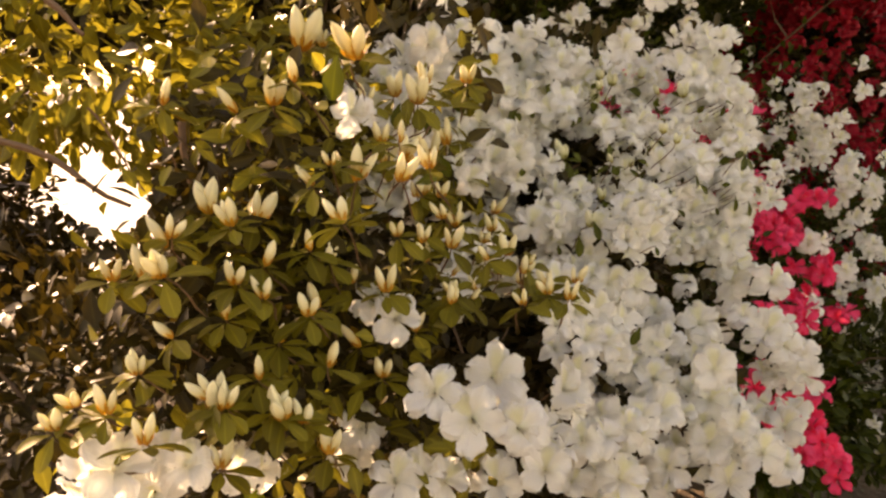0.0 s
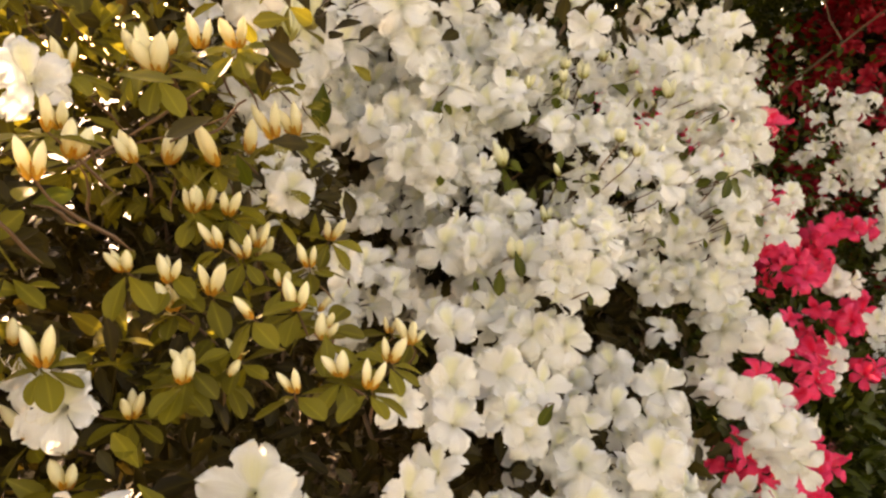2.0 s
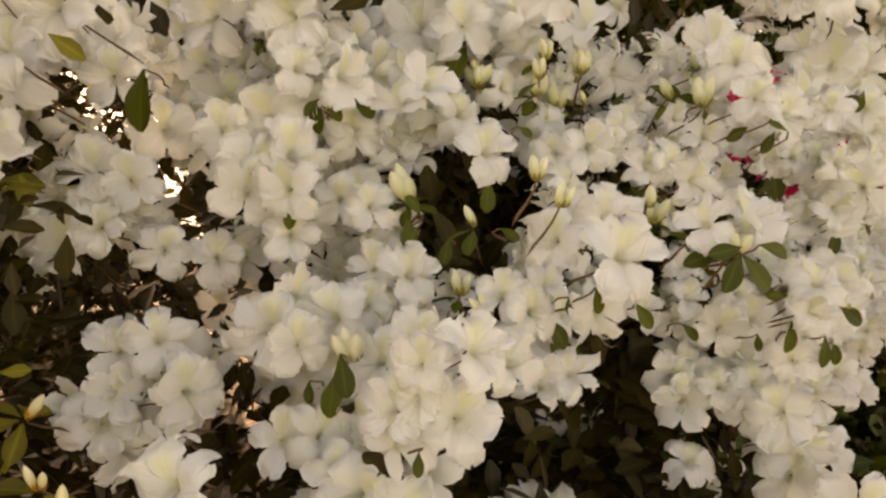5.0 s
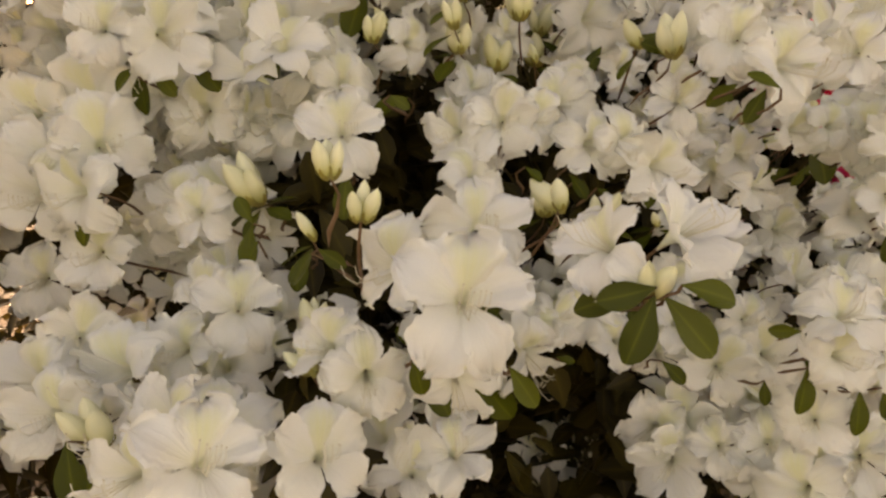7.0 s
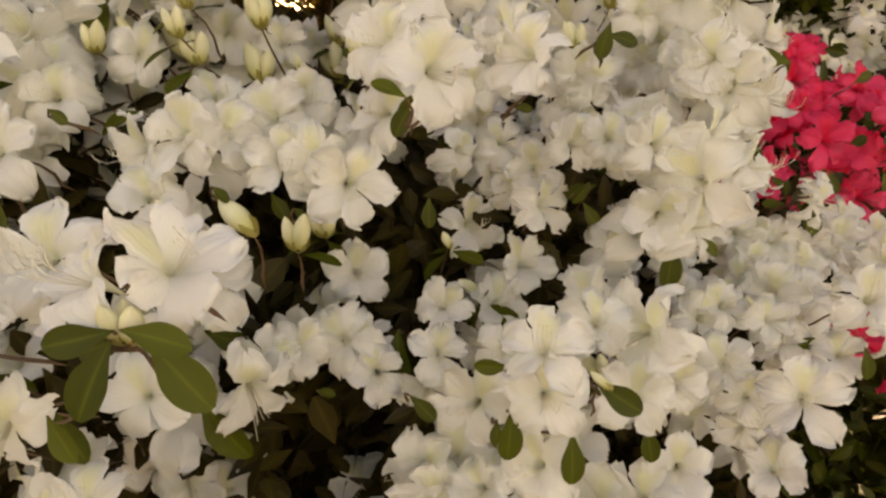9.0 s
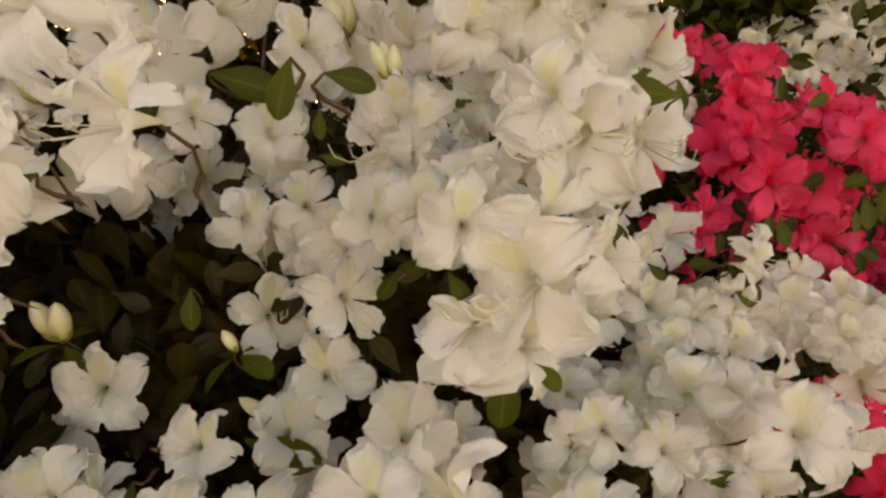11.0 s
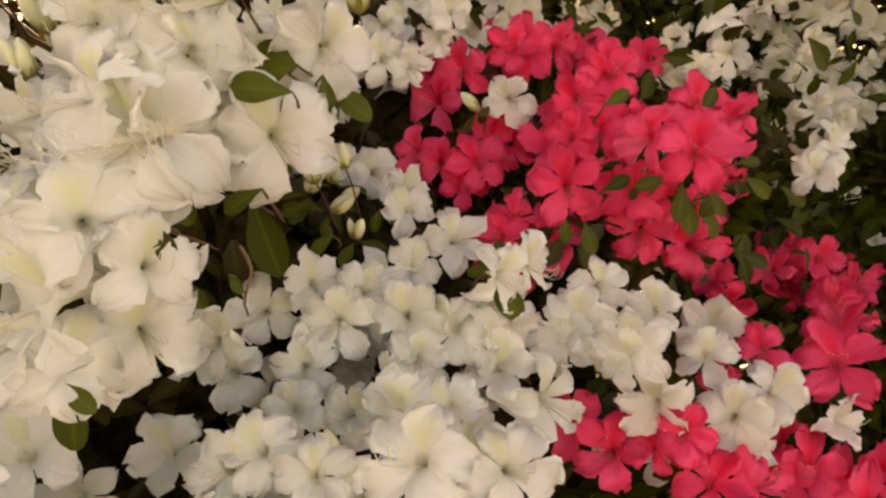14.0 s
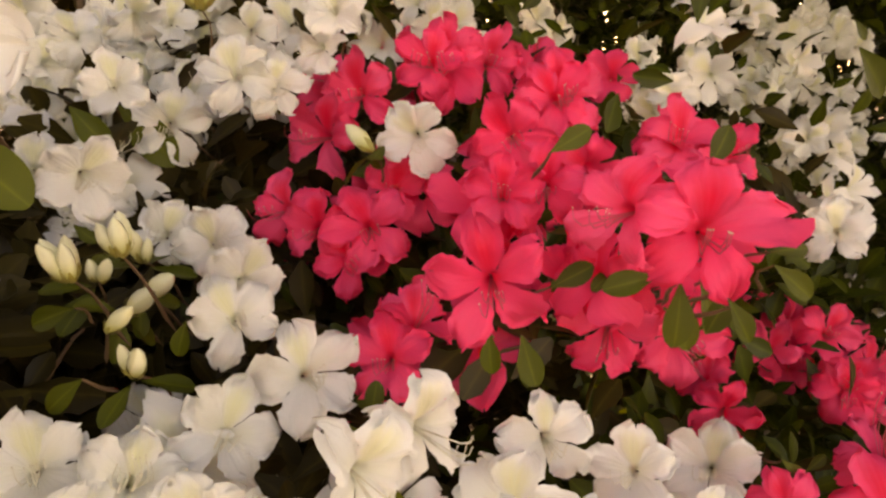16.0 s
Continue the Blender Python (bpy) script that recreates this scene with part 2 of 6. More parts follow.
            sh.tube([(x, y, z - 0.006), (x, y + 0.004, z + 0.003), (x, y + 0.008, z + 0.012)], (0.003, 0.007, 0.003), 2, 4)
    return sh.arrays()


def bud_shape(seed, fat=1.0):
    """A closed bud one unit long along +z: overlapping furled petals over small scales."""
    r = random.Random(seed)
    sh = Shape()
    lean = r.uniform(-0.07, 0.07)
    for k in range(3):
        rows, marks = [], []
        start = k * 2.094 + r.uniform(-0.2, 0.2)
        for i in range(8):
            u = i / 7
            rad = fat * 0.146 * (math.sin(math.pi * min(1, 0.14 + 0.86 * u) ** 1.05) ** 0.72 + 0.015)
            row, mk = [], []
            for j in range(6):
                w = j / 5
                a = start + w * 2.5 + 0.9 * u
                q = rad * (1.0 + 0.10 * (1 - w))
                row.append((q * math.cos(a) + lean * u * u, q * math.sin(a), 0.06 + 0.94 * u)), mk.append((max(0, 1 - 1.7 * u), 0, w))
            rows.append(row), marks.append(mk)
        sh.grid(rows, 0, marks)
    for k in range(5):
        a, rows, marks = k * 1.257, [], []
        for i in range(4):
            u = i / 3
            rad, half = 0.06 + 0.125 * fat * math.sin(u * 1.9), 0.68 * (1 - u) + 0.06
            rows.append([(rad * math.cos(a + w * half), rad * math.sin(a + w * half), 0.40 * u - 0.08) for w in (-1, 0, 1)])
            marks.append([(0, 0, 0)] * 3)
        sh.grid(rows, 1, marks)
    return sh.arrays()


def leaf_shape(seed, fine=True):
    """A blunt oval leaf one unit long along +y, folded at the midrib and arched, face to +z."""
    r = random.Random(seed)
    sh, nu = Shape(), (11 if fine else 5)
    ws = (-1, -0.55, 0, 0.55, 1) if fine else (-1, 0, 1)
    fold, arch, side, curl = r.uniform(0.10, 0.26), r.uniform(0.1, 0.4), r.uniform(-0.08, 0.08), r.uniform(-0.1, 0.12)
    rows, marks = [], []
    for i in range(nu):
        u = i / (nu - 1)
        half = 0.245 * (math.sin(math.pi * min(1.0, 0.03 + 0.955 * u ** 1.5)) ** 0.52) * (0.45 + 0.55 * min(1.0, 2.2 * u)) if u > 0 else 0.015
        rows.append([(w * half + side * u * u, u, fold * half * abs(w) * 1.6 - arch * u * u * 0.5 + curl * w * half * u) for w in ws])
        marks.append([(1.0 if w == 0 else 0.0, 0, w) for w in ws])
    sh.grid(rows, 0, marks)
    return sh.arrays()


BLOOMS = [flower_shape(k, (-0.16, 0.02, 0.14, 0.30, 0.05, -0.08, 0.22, 0.1, -0.22, 0.40, 0.0, 0.55)[k]) for k in range(12)]
FARBLOOMS = [flower_shape(20 + k, (0.0, 0.15, 0.25, -0.1)[k], False, False) for k in range(4)]
BUDS = [bud_shape(k, (1.15, 0.95, 1.28, 1.05)[k]) for k in range(4)]
PLUMPBUDS = [bud_shape(10 + k, (1.4, 1.2, 1.55, 1.3)[k]) for k in range(4)]
LEAVES = [leaf_shape(k) for k in range(6)]
FARLEAVES = [leaf_shape(30 + k, False) for k in range(5)]

WHITE_BLOOM = [to_mesh("white_flower", s, (WHITE, STAMEN, ANTHER)) for s in BLOOMS]
RED_BLOOM = [to_mesh("red_flower", flower_shape(60 + k, (0.0, 0.12, 0.22, 0.08, -0.05, 0.18)[k % 6], slim=0.88), (RED, REDSTAMEN, ANTHER)) for k in range(12)]
BUD_MESH = [to_mesh("bud", s, (BUD, SEPAL)) for s in BUDS]
PALEBUD_MESH = [to_mesh("bud", s, (PALEBUD, PALESEPAL)) for s in PLUMPBUDS]
REDBUD_MESH = [to_mesh("red_bud", s, (REDBUD, SEPAL)) for s in BUDS]
LEAF_MESH = [to_mesh("leaf", s, (LEAF,)) for s in LEAVES]
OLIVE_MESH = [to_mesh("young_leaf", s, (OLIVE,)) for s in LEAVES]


def facing(n, spin=0.0):
    """A turn that takes +z to the direction n and keeps +y as upright as it can, then spins about n."""
    z = Vector(n).normalized()
    up = Vector((0, 0, 1)) if abs(z.z) < 0.97 else Vector((0, 1, 0))
    x = up.cross(z).normalized()
    y = z.cross(x)
    return Matrix((x, y, z)).transposed().to_4x4() @ Matrix.Rotation(spin, 4, "Z")


def spot(p, n, spin, size):
    return Matrix.Translation(p) @ facing(n, spin) @ Matrix.Scale(size, 4)


def part(name, me, parent, m=None, label=""):
    ob = new(name, me)
    ob.parent = parent
    if m is not None:
        ob.matrix_basis = m
    if label:
        tagged(ob, label)
    return ob


def shrub(name, x, y, label, category="azalea", group=""):
    ob = new(name)
    ob.location = (x, y, 0)
    ob.empty_display_size = 0.1
    return tagged(ob, label, category, group)


def front(p):
    """The way out of the hedge: towards -y at its near end, turning to the side further along."""
    a = radians(min(34.0, max(-12.0, 70 * p[0])))
    return Vector((math.sin(a), -math.cos(a), 0.22))


ANCHORS = {}
PLACES = []
REDS = []


def inward(p):
    """Level, into the hedge."""
    d = front(p)
    return Vector((-d.x, -d.y, 0)).normalized()


def clear(p, slack=0.012, reach=0.075):
    """Whether a place lies in front of no flower head that is set by hand."""
    if not clear.table:
        q = np.array([tuple(v) for v in PLACES])
        clear.table.append((q, np.array([tuple(-inward(v)) for v in PLACES])))
    q, f = clear.table[0]
    d = np.array(tuple(p)) - q
    ahead = np.einsum("ij,ij->i", d, f)
    side = np.linalg.norm(d - ahead[:, None] * f, axis=1)
    return not np.any((ahead > slack) & (ahead < 0.5) & (side < reach))


clear.table = []


HOLLOWS = []


def hollow(x, y, z, radius, yaw):
    """A dark gap that runs back into the hedge, with only leaves in it; yaw turns it from +y to the left."""
    HOLLOWS.append((Vector((x, y, z)), radius, Vector((-math.sin(radians(yaw)), math.cos(radians(yaw)), -0.2)).normalized()))


def gap(p, margin=0.018):
    for c, radius, g in HOLLOWS:
        d = p - c
        ahead = d.dot(g)
        if -0.12 < ahead < 0.45 and (d - g * ahead).length < radius + margin:
            return True
    return False


def fill_behind(plant, blooms, leaves, petal, leafy, spread=0.05, near=0.07, far=0.34, slack=-0.02, reach=0.06, size=0.036):
    """Flowers and leaves too deep in the shrub to be told apart: a mass behind each of its twigs."""
    fl, lv, b = [], [], plant.location
    for p, n in ANCHORS[plant.name]:
        g = inward(p)
        for k in range(blooms + 4 * (p.x < 0.27 and blooms > 0)):
            q = p + g * float(rng.uniform(0.02, 0.08)) + Vector(rng.normal(size=3)) * spread * 0.62
            if clear(q, 0.0, 0.04) and not gap(q) and not (petal is WHITE and any((q - v).length < 0.07 for v in REDS)) and not (petal is RED and q.x > 0.77 and q.z > 1.08):
                d = (n + Vector(rng.normal(size=3)) * 0.4).normalized()
                fl.append((int(rng.integers(4)), spot(q - b, d, float(rng.normal()) * 0.5, 0.056 * float(rng.uniform(0.85, 1.15)))))
        for k in range(leaves):
            q = p + g * float(rng.uniform(near, far)) + Vector(rng.normal(size=3)) * spread
            if q.y > 0.62 and clear(q, slack, reach) and not (plant is budding and q.x > 0.05):
                d = (Vector(rng.normal(size=3)) + g * 0.4).normalized()
                f = (Vector((0, 0, 0.8)) - g * 0.5 + Vector(rng.normal(size=3)) * 0.4).normalized()
                x = d.cross(f).normalized()
                m = Matrix.Translation(q - b) @ Matrix((x, d, x.cross(d))).transposed().to_4x4()
                lv.append((int(rng.integers(5)), m @ Matrix.Scale(size * float(rng.uniform(0.7, 1.3)), 4)))
    if fl:
        tagged(part("blossom_mass", joined("blossom_mass", FARBLOOMS, fl, (petal,)), plant), kind="stuff")
    tagged(part("foliage", joined("foliage", FARLEAVES, lv, (leafy,)), plant), kind="stuff")


def twig(plant, p, n, reach, r):
    """A thin stem that runs back from a flower head into the shrub."""
    b = Vector(plant.location)
    q = Vector(p) - b
    ANCHORS.setdefault(plant.name, []).append((Vector(p), Vector(n) if abs(n[2]) < 0.85 else front(p).normalized()))
    back = inward(p) * 0.9 - Vector(n) * 0.3 + Vector((r.uniform(-0.3, 0.3), r.uniform(-0.1, 0.3), -0.6))
    back.normalize()
    side = Vector((r.uniform(-0.006, 0.006), r.uniform(-0.006, 0.006), 0))
    sh = Shape()
    pts = [q + back * reach * k / 4 + side * math.sin(k * 1.3) for k in range(5)]
    sh.tube([tuple(v) for v in pts], [0.0006 + 0.0002 * k for k in range(4)] + [0.0001], 0, 4)
    ob = part("twig", to_mesh("twig", sh.arrays(), (TWIG,)), plant)
    return ob, b


def whorl(stem, b, p, n, count, size, meshes, r, flat=0.35, droop=0.0, slack=0.012, reach=0.035):
    """Leaves spread round a point, pointing out and back."""
    n = Vector(n).normalized()
    t = n.orthogonal().normalized()
    w = n.cross(t)
    a0 = r.uniform(0, 6.3)
    for k in range(count):
        a = a0 + k * 6.283 / count + r.uniform(-0.35, 0.35)
        d = (t * math.cos(a) + w * math.sin(a) + n * r.uniform(-flat, flat * 0.5) + Vector((0, 0, -droop))).normalized()
        face = (n + d * r.uniform(-0.3, 0.3) + Vector((0, 0, 0.3))).normalized()
        x = d.cross(face).normalized()
        m = Matrix((x, d, x.cross(d))).transposed().to_4x4()
        s = size * r.uniform(0.75, 1.2)
        if clear(Vector(p) + d * s * 0.7, slack, reach):
            part("leaf", meshes[r.randrange(6)], stem, Matrix.Translation(Vector(p) - b + d * 0.003) @ m @ Matrix.Scale(s, 4))


PLAN = []


def bloom(plant, x, y, z, *more, **named):
    PLACES.append(Vector((x, y, z)))
    if named.get("red"):
        REDS.append(Vector((x, y, z)))
    PLAN.append((grow_bloom, (plant, x, y, z, *more), named))


def buds(plant, x, y, z, *more, **named):
    PLACES.append(Vector((x, y, z + 0.01)))
    PLAN.append((grow_buds, (plant, x, y, z, *more), named))


def leaf(plant, x, y, z, *more):
    PLAN.append((grow_leaf, (plant, x, y, z, *more), {}))


def grow_bloom(plant, x, y, z, size=0.062, yaw=None, up=None, spin=None, mates=1, leaves=None, red=False, bare=False):
    """A flowering twig: one open blossom at the place, others beside and behind it, and leaves below."""
    r = random.Random(round(x * 7919 + y * 104729 + z * 1299709))
    p = Vector((x, y, z))
    n = front(p)
    if yaw is None:
        n += Vector((r.gauss(0, 0.25), r.gauss(0, 0.15), r.gauss(0.05, 0.25)))
    else:
        n = Vector((math.sin(radians(yaw)), -math.cos(radians(yaw)), math.tan(radians(up or 0))))
    n.normalize()
    meshes = RED_BLOOM if red else WHITE_BLOOM
    stem, b = twig(plant, p - n * size * 0.34, n, r.uniform(0.05, 0.10), r)
    if bare:
        ANCHORS[plant.name].pop()
    part("flower", meshes[r.randrange(11)], stem, spot(p - b, n, r.gauss(0, 0.35) if spin is None else radians(spin), size))
    t = n.orthogonal().normalized()
    w = n.cross(t)
    a0 = r.uniform(0, 6.3)
    for k in range(mates):
        a = a0 + k * 2.3 + r.uniform(-0.4, 0.4)
        d = t * math.cos(a) + w * math.sin(a)
        m2 = (n * 0.75 + d * r.uniform(0.3, 0.9) + Vector((0, 0, 0.15))).normalized()
        s = size * r.uniform(0.82, 1.0)
        q = p + d * size * 0.55 - n * size * r.uniform(0.3, 0.55)
        if clear(q, 0.014, 0.03) and not gap(q):
            part("flower", meshes[r.randrange(12)], stem, spot(q - b, m2, r.uniform(-0.6, 0.6), s))
    if leaves is None:
        leaves = r.choice((0, 0, 1))
    if leaves:
        whorl(stem, b, p - n * size * 0.5 - Vector((0, 0, 0.012)), n, leaves, 0.032, LEAF_MESH, r, 0.2, 0.7)
    return stem


def grow_buds(plant, x, y, z, count=3, size=0.03, leaves=4, tilt=0.0, young=True, red=False):
    """A twig tip with upright buds over a whorl of leaves."""
    r = random.Random(round(x * 7919 + y * 104729 + z * 1299709))
    p = Vector((x, y, z))
    n = Vector((r.gauss(tilt, 0.2), r.gauss(-0.25, 0.2), 1.0)).normalized()
    stem, b = twig(plant, p, n, r.uniform(0.05, 0.09), r)
    for k in range(count):
        a = k * 6.283 / count + r.uniform(-0.4, 0.4)
        d = (n + 0.27 * Vector((math.cos(a), math.sin(a), 0))).normalized() if count > 1 else n
        part("bud", (REDBUD_MESH if red else BUD_MESH if young else PALEBUD_MESH)[r.randrange(4)], stem, spot(p - b + Vector((math.cos(a), math.sin(a), 0)) * 0.002, d, r.uniform(0, 6), size * r.uniform(0.8, 1.15)))
    if leaves:
        whorl(stem, b, p - n * 0.004, n, leaves + 2 * young, 0.027 if young else 0.026, OLIVE_MESH if young else LEAF_MESH, r, 0.25, 0.1, 0.04, 0.013 if young else 0.03)
    return stem


def grow_leaf(plant, x, y, z, dx, dy, dz):
    """One leaf from its stalk to its tip, on a short stem of its own."""
    r = random.Random(round(x * 7919 + y * 104729 + z * 1299709))
    p, d = Vector((x, y, z)), Vector((dx, dy, dz))
    n = (front(p) + Vector((r.gauss(0, 0.2), r.gauss(0, 0.2), r.gauss(0.3, 0.2)))).normalized()
    stem, b = twig(plant, p, n, 0.04, r)
    side = d.cross(n).normalized()
    m = Matrix((side, d.normalized(), side.cross(d).normalized())).transposed().to_4x4()
    part("leaf", LEAF_MESH[r.randrange(6)], stem, Matrix.Translation(p - b) @ m @ Matrix.Scale(d.length, 4))


def stick(plant, x, y, z, dx, dy, dz, radius=0.0013):
    """A bare twig that shows between the flowers."""
    r = random.Random(round(x * 7919 + y * 104729 + z * 1299709))
    a, d = Vector((x, y, z)) - Vector(plant.location), Vector((dx, dy, dz))
    bow = Vector((r.gauss(0, 1), r.gauss(0, 1), r.gauss(0, 1))) * d.length * 0.05
    sh = Shape()
    sh.tube([tuple(a + d * k / 6 + bow * math.sin(k * 0.9)) for k in range(7)], [radius * (1 - 0.07 * k) * (1 + 0.12 * (k % 2)) for k in range(7)], 0, 6)
    return part("twig", to_mesh("twig", sh.arrays(), (TWIG,)), plant)


ROUGH = 0.34   # how far the outline of a crown strays from a smooth one


def blob_points(blobs, count, shell=(0.6, 1.0), keep=None, rough=ROUGH):
    """Places and outward directions, scattered in the shells of some ellipsoids, outside the inner part of the others."""
    out = []
    weight = np.array([b[3] * b[4] + b[4] * b[5] + b[3] * b[5] for b in blobs])
    while len(out) < count:
        k = rng.choice(len(blobs), p=weight / weight.sum())
        c, q = np.array(blobs[k][:3]), np.array(blobs[k][3:6])
        d = rng.normal(size=3)
        d /= np.linalg.norm(d)
        p = c + d * q * rng.uniform(*shell) * (1 + rough * noise.noise(Vector(d * 2.1) + Vector((3.7 * k, c[0] * 5, c[1] * 5))) + 0.5 * rough * noise.noise(Vector(d * 5.3) + Vector((c[2] * 7, 2.9 * k, 0))))
        if p[2] < 0.12 or any(j != k and np.sum(((p - np.array(o[:3])) / np.array(o[3:6])) ** 2) < shell[0] ** 2 for j, o in enumerate(blobs)):
            continue
        if keep is not None and not keep(p):
            continue
        n = d / q
        out.append((Vector(p), Vector(n).normalized()))
    return out


def foliage(plant, blobs, count, size, mat=None, shell=(0.55, 0.97), keep=None, name="foliage", rough=ROUGH):
    ps = []
    b = plant.location
    for p, n in blob_points(blobs, count, shell, keep, rough):
        d = (n + Vector(rng.normal(size=3)) * 0.7).normalized()
        f = (n * 0.4 + Vector((0, 0, 0.8)) + Vector(rng.normal(size=3)) * 0.4).normalized()
        x = d.cross(f).normalized()
        m = Matrix.Translation(p - b) @ Matrix((x, d, x.cross(d))).transposed().to_4x4() @ Matrix.Scale(size * rng.uniform(0.7, 1.3), 4)
        ps.append((int(rng.integers(5)), m))
    return tagged(part(name, joined(name, FARLEAVES, ps, (mat or LEAF,)), plant), kind="stuff")


def blossom_mass(plant, blobs, count, size, mat, shell=(0.95, 1.05), keep=None, lean=0.3):
    """The flowers past those built one by one, as one mass."""
    ps = []
    b = plant.location
    for p, n in blob_points(blobs, count, shell, keep):
        d = (n + Vector(rng.normal(size=3)) * lean).normalized()
        ps.append((int(rng.integers(4)), spot(p - b, d, rng.normal() * 0.4, size * rng.uniform(0.8, 1.15))))
    return tagged(part("blossom_mass", joined("blossom_mass", FARBLOOMS, ps, (mat,)), plant), kind="stuff")


def stems(plant, blobs, count, thick=0.011):
    """Main branches from the base up into the crown, each forking near its end."""
    b = plant.location
    for k in range(count):
        tip, n = blob_points(blobs, 1, (0.55, 0.9))[0]
        tip = tip - b
        foot = Vector((float(rng.normal()) * 0.06, float(rng.normal()) * 0.06, -0.02))
        mid = foot.lerp(tip, 0.5) + Vector((rng.normal() * 0.05, rng.normal() * 0.05, 0.08))
        sh = Shape()
        pts = [foot * (1 - s) ** 2 + mid * 2 * s * (1 - s) + tip * s * s + Vector(rng.normal(size=3)) * 0.006 for s in (k / 7 for k in range(8))]
        sh.tube([tuple(v) for v in pts], [thick * (1 - 0.8 * s) for s in np.linspace(0, 1, 8)], 0, 6)
        for j in (4, 5, 6):
            e = pts[j] + (tip - mid).normalized() * 0.12 + Vector(rng.normal(size=3)) * 0.09
            h = pts[j].lerp(e, 0.5) + Vector(rng.normal(size=3)) * 0.012
            sh.tube([tuple(pts[j]), tuple(h), tuple(e)], (thick * 0.35, thick * 0.26, thick * 0.12), 0, 5)
        part("branch", to_mesh("branch", sh.arrays(), (BARK,)), plant)

# ---- ground ----
def ground():
    sh = Shape()
    xs = np.concatenate((-np.geomspace(900, 4, 12), np.linspace(-3.5, 4, 40), np.geomspace(4.5, 900, 12)))
    ys = np.concatenate((-np.geomspace(900, 3, 12), np.linspace(-2.5, 6, 44), np.geomspace(6.5, 900, 12)))
    rows = [[(x, y, 0.03 * noise.noise((x * 1.3, y * 1.3, 0)) - 0.01 if abs(x) < 8 and abs(y) < 8 else -0.01) for x in xs] for y in ys]
    sh.grid(rows, 0, [[(0, 0, 0)] * len(xs)] * len(ys))
    return tagged(new("ground", to_mesh("ground", sh.arrays(), (SOIL,))), "brown leaf mulch and bare soil under the shrubs", "ground", kind="structure")


ground()


def path():
    """Pale ground in full sun, added beyond the shrubs as a bright backdrop."""
    sh = Shape()
    rows = [[(x, y, 0.03 + 0.015 * noise.noise((x * 0.7, y * 0.7, 3))) for x in np.linspace(-40, -1.8, 60)] for y in np.linspace(4.6, 40, 50)]
    sh.grid(rows, 0, [[(0, 0, 0)] * 60] * 50)
    return tagged(new("path", to_mesh("path", sh.arrays(), (BRIGHT_GROUND,))), "pale gravelly ground added as a bright sunlit backdrop behind the shrubs", "path", kind="structure")


path()

# ---- the shrubs: ellipsoids of inner foliage ----
BUSH_BUD = [(-0.55, 1.10, 0.72, 0.34, 0.22, 0.36), (-0.12, 1.05, 0.62, 0.22, 0.16, 0.30), (-0.02, 1.32, 0.72, 0.20, 0.10, 0.28), (-0.30, 1.24, 1.22, 0.20, 0.10, 0.24), (-0.26, 1.16, 0.95, 0.26, 0.10, 0.22)]
BUSH_W1 = [(0.10, 1.85, 0.85, 0.32, 0.32, 0.46), (0.28, 1.66, 0.62, 0.20, 0.22, 0.36)]
BUSH_W2 = [(0.28, 2.25, 0.90, 0.28, 0.40, 0.46), (0.46, 2.15, 0.58, 0.20, 0.30, 0.38)]
BUSH_RED = [(0.68, 2.60, 0.78, 0.24, 0.28, 0.45), (1.05, 2.55, 0.55, 0.28, 0.28, 0.40), (0.98, 2.12, 0.38, 0.26, 0.22, 0.36)]
BUSH_BACK = [(-0.3, 3.9, 1.1, 0.55, 0.4, 1.1), (0.2, 3.65, 1.05, 0.75, 0.45, 1.00), (1.0, 3.75, 1.05, 0.65, 0.45, 1.00)]
BUSH_LOW = [(1.50, 2.80, 0.58, 0.40, 0.30, 0.44), (1.36, 2.30, 0.30, 0.28, 0.28, 0.32)]
BUSH_DEEP = [(1.82, 3.75, 1.00, 0.58, 0.42, 0.85)]
# the last four lie out of view, added to block sun and sky
BUSH_TALL = [(-0.50, 2.95, 0.85, 0.36, 0.32, 0.80), (-0.45, 2.55, 2.00, 0.95, 0.50, 0.60), (-1.05, 2.30, 1.80, 0.45, 0.40, 0.45), (-0.75, 2.10, 2.10, 0.55, 0.40, 0.42), (-1.20, 2.65, 2.35, 0.60, 0.50, 0.50), (0.75, 2.75, 2.40, 0.80, 0.70, 0.32), (0.20, 1.95, 2.45, 0.80, 0.50, 0.28)]
BUSH_TOP = [(-0.46, 0.98, 1.36, 0.31, 0.16, 0.16)]
BUSH_SCREEN = [(-1.75, 2.35, 1.15, 0.35, 0.30, 0.42), (-0.76, 2.70, 0.95, 0.24, 0.28, 0.55), (-2.24, 3.50, 1.00, 0.40, 0.35, 1.00), (-1.60, 2.90, 0.35, 0.55, 0.40, 0.45)]
# those centred above z = 2 are an added unseen canopy for shade
BUSH_FAR = [(-0.35, 4.85, 1.45, 1.15, 0.50, 1.40), (0.85, 5.05, 1.45, 0.95, 0.50, 1.50), (0.55, 3.90, 2.85, 1.30, 0.95, 0.42), (1.85, 4.10, 2.85, 0.95, 0.85, 0.42), (2.10, 5.40, 1.30, 0.90, 0.50, 1.50), (1.45, 2.75, 2.15, 0.85, 0.65, 0.28), (0.95, 3.35, 2.45, 0.70, 0.50, 0.26), (-0.10, 3.45, 2.05, 0.55, 0.40, 0.36)]

budding = shrub("budding_azalea", -0.25, 1.05, "azalea shrub with cream buds and few open white flowers", group="azalea hedge")
white1 = shrub("white_azalea", 0.15, 1.75, "white azalea shrub in full flower, dense blossom", group="azalea hedge")
white2 = shrub("white_azalea", 0.4, 2.1, "white azalea shrub with large blossoms beside the red one", group="azalea hedge")
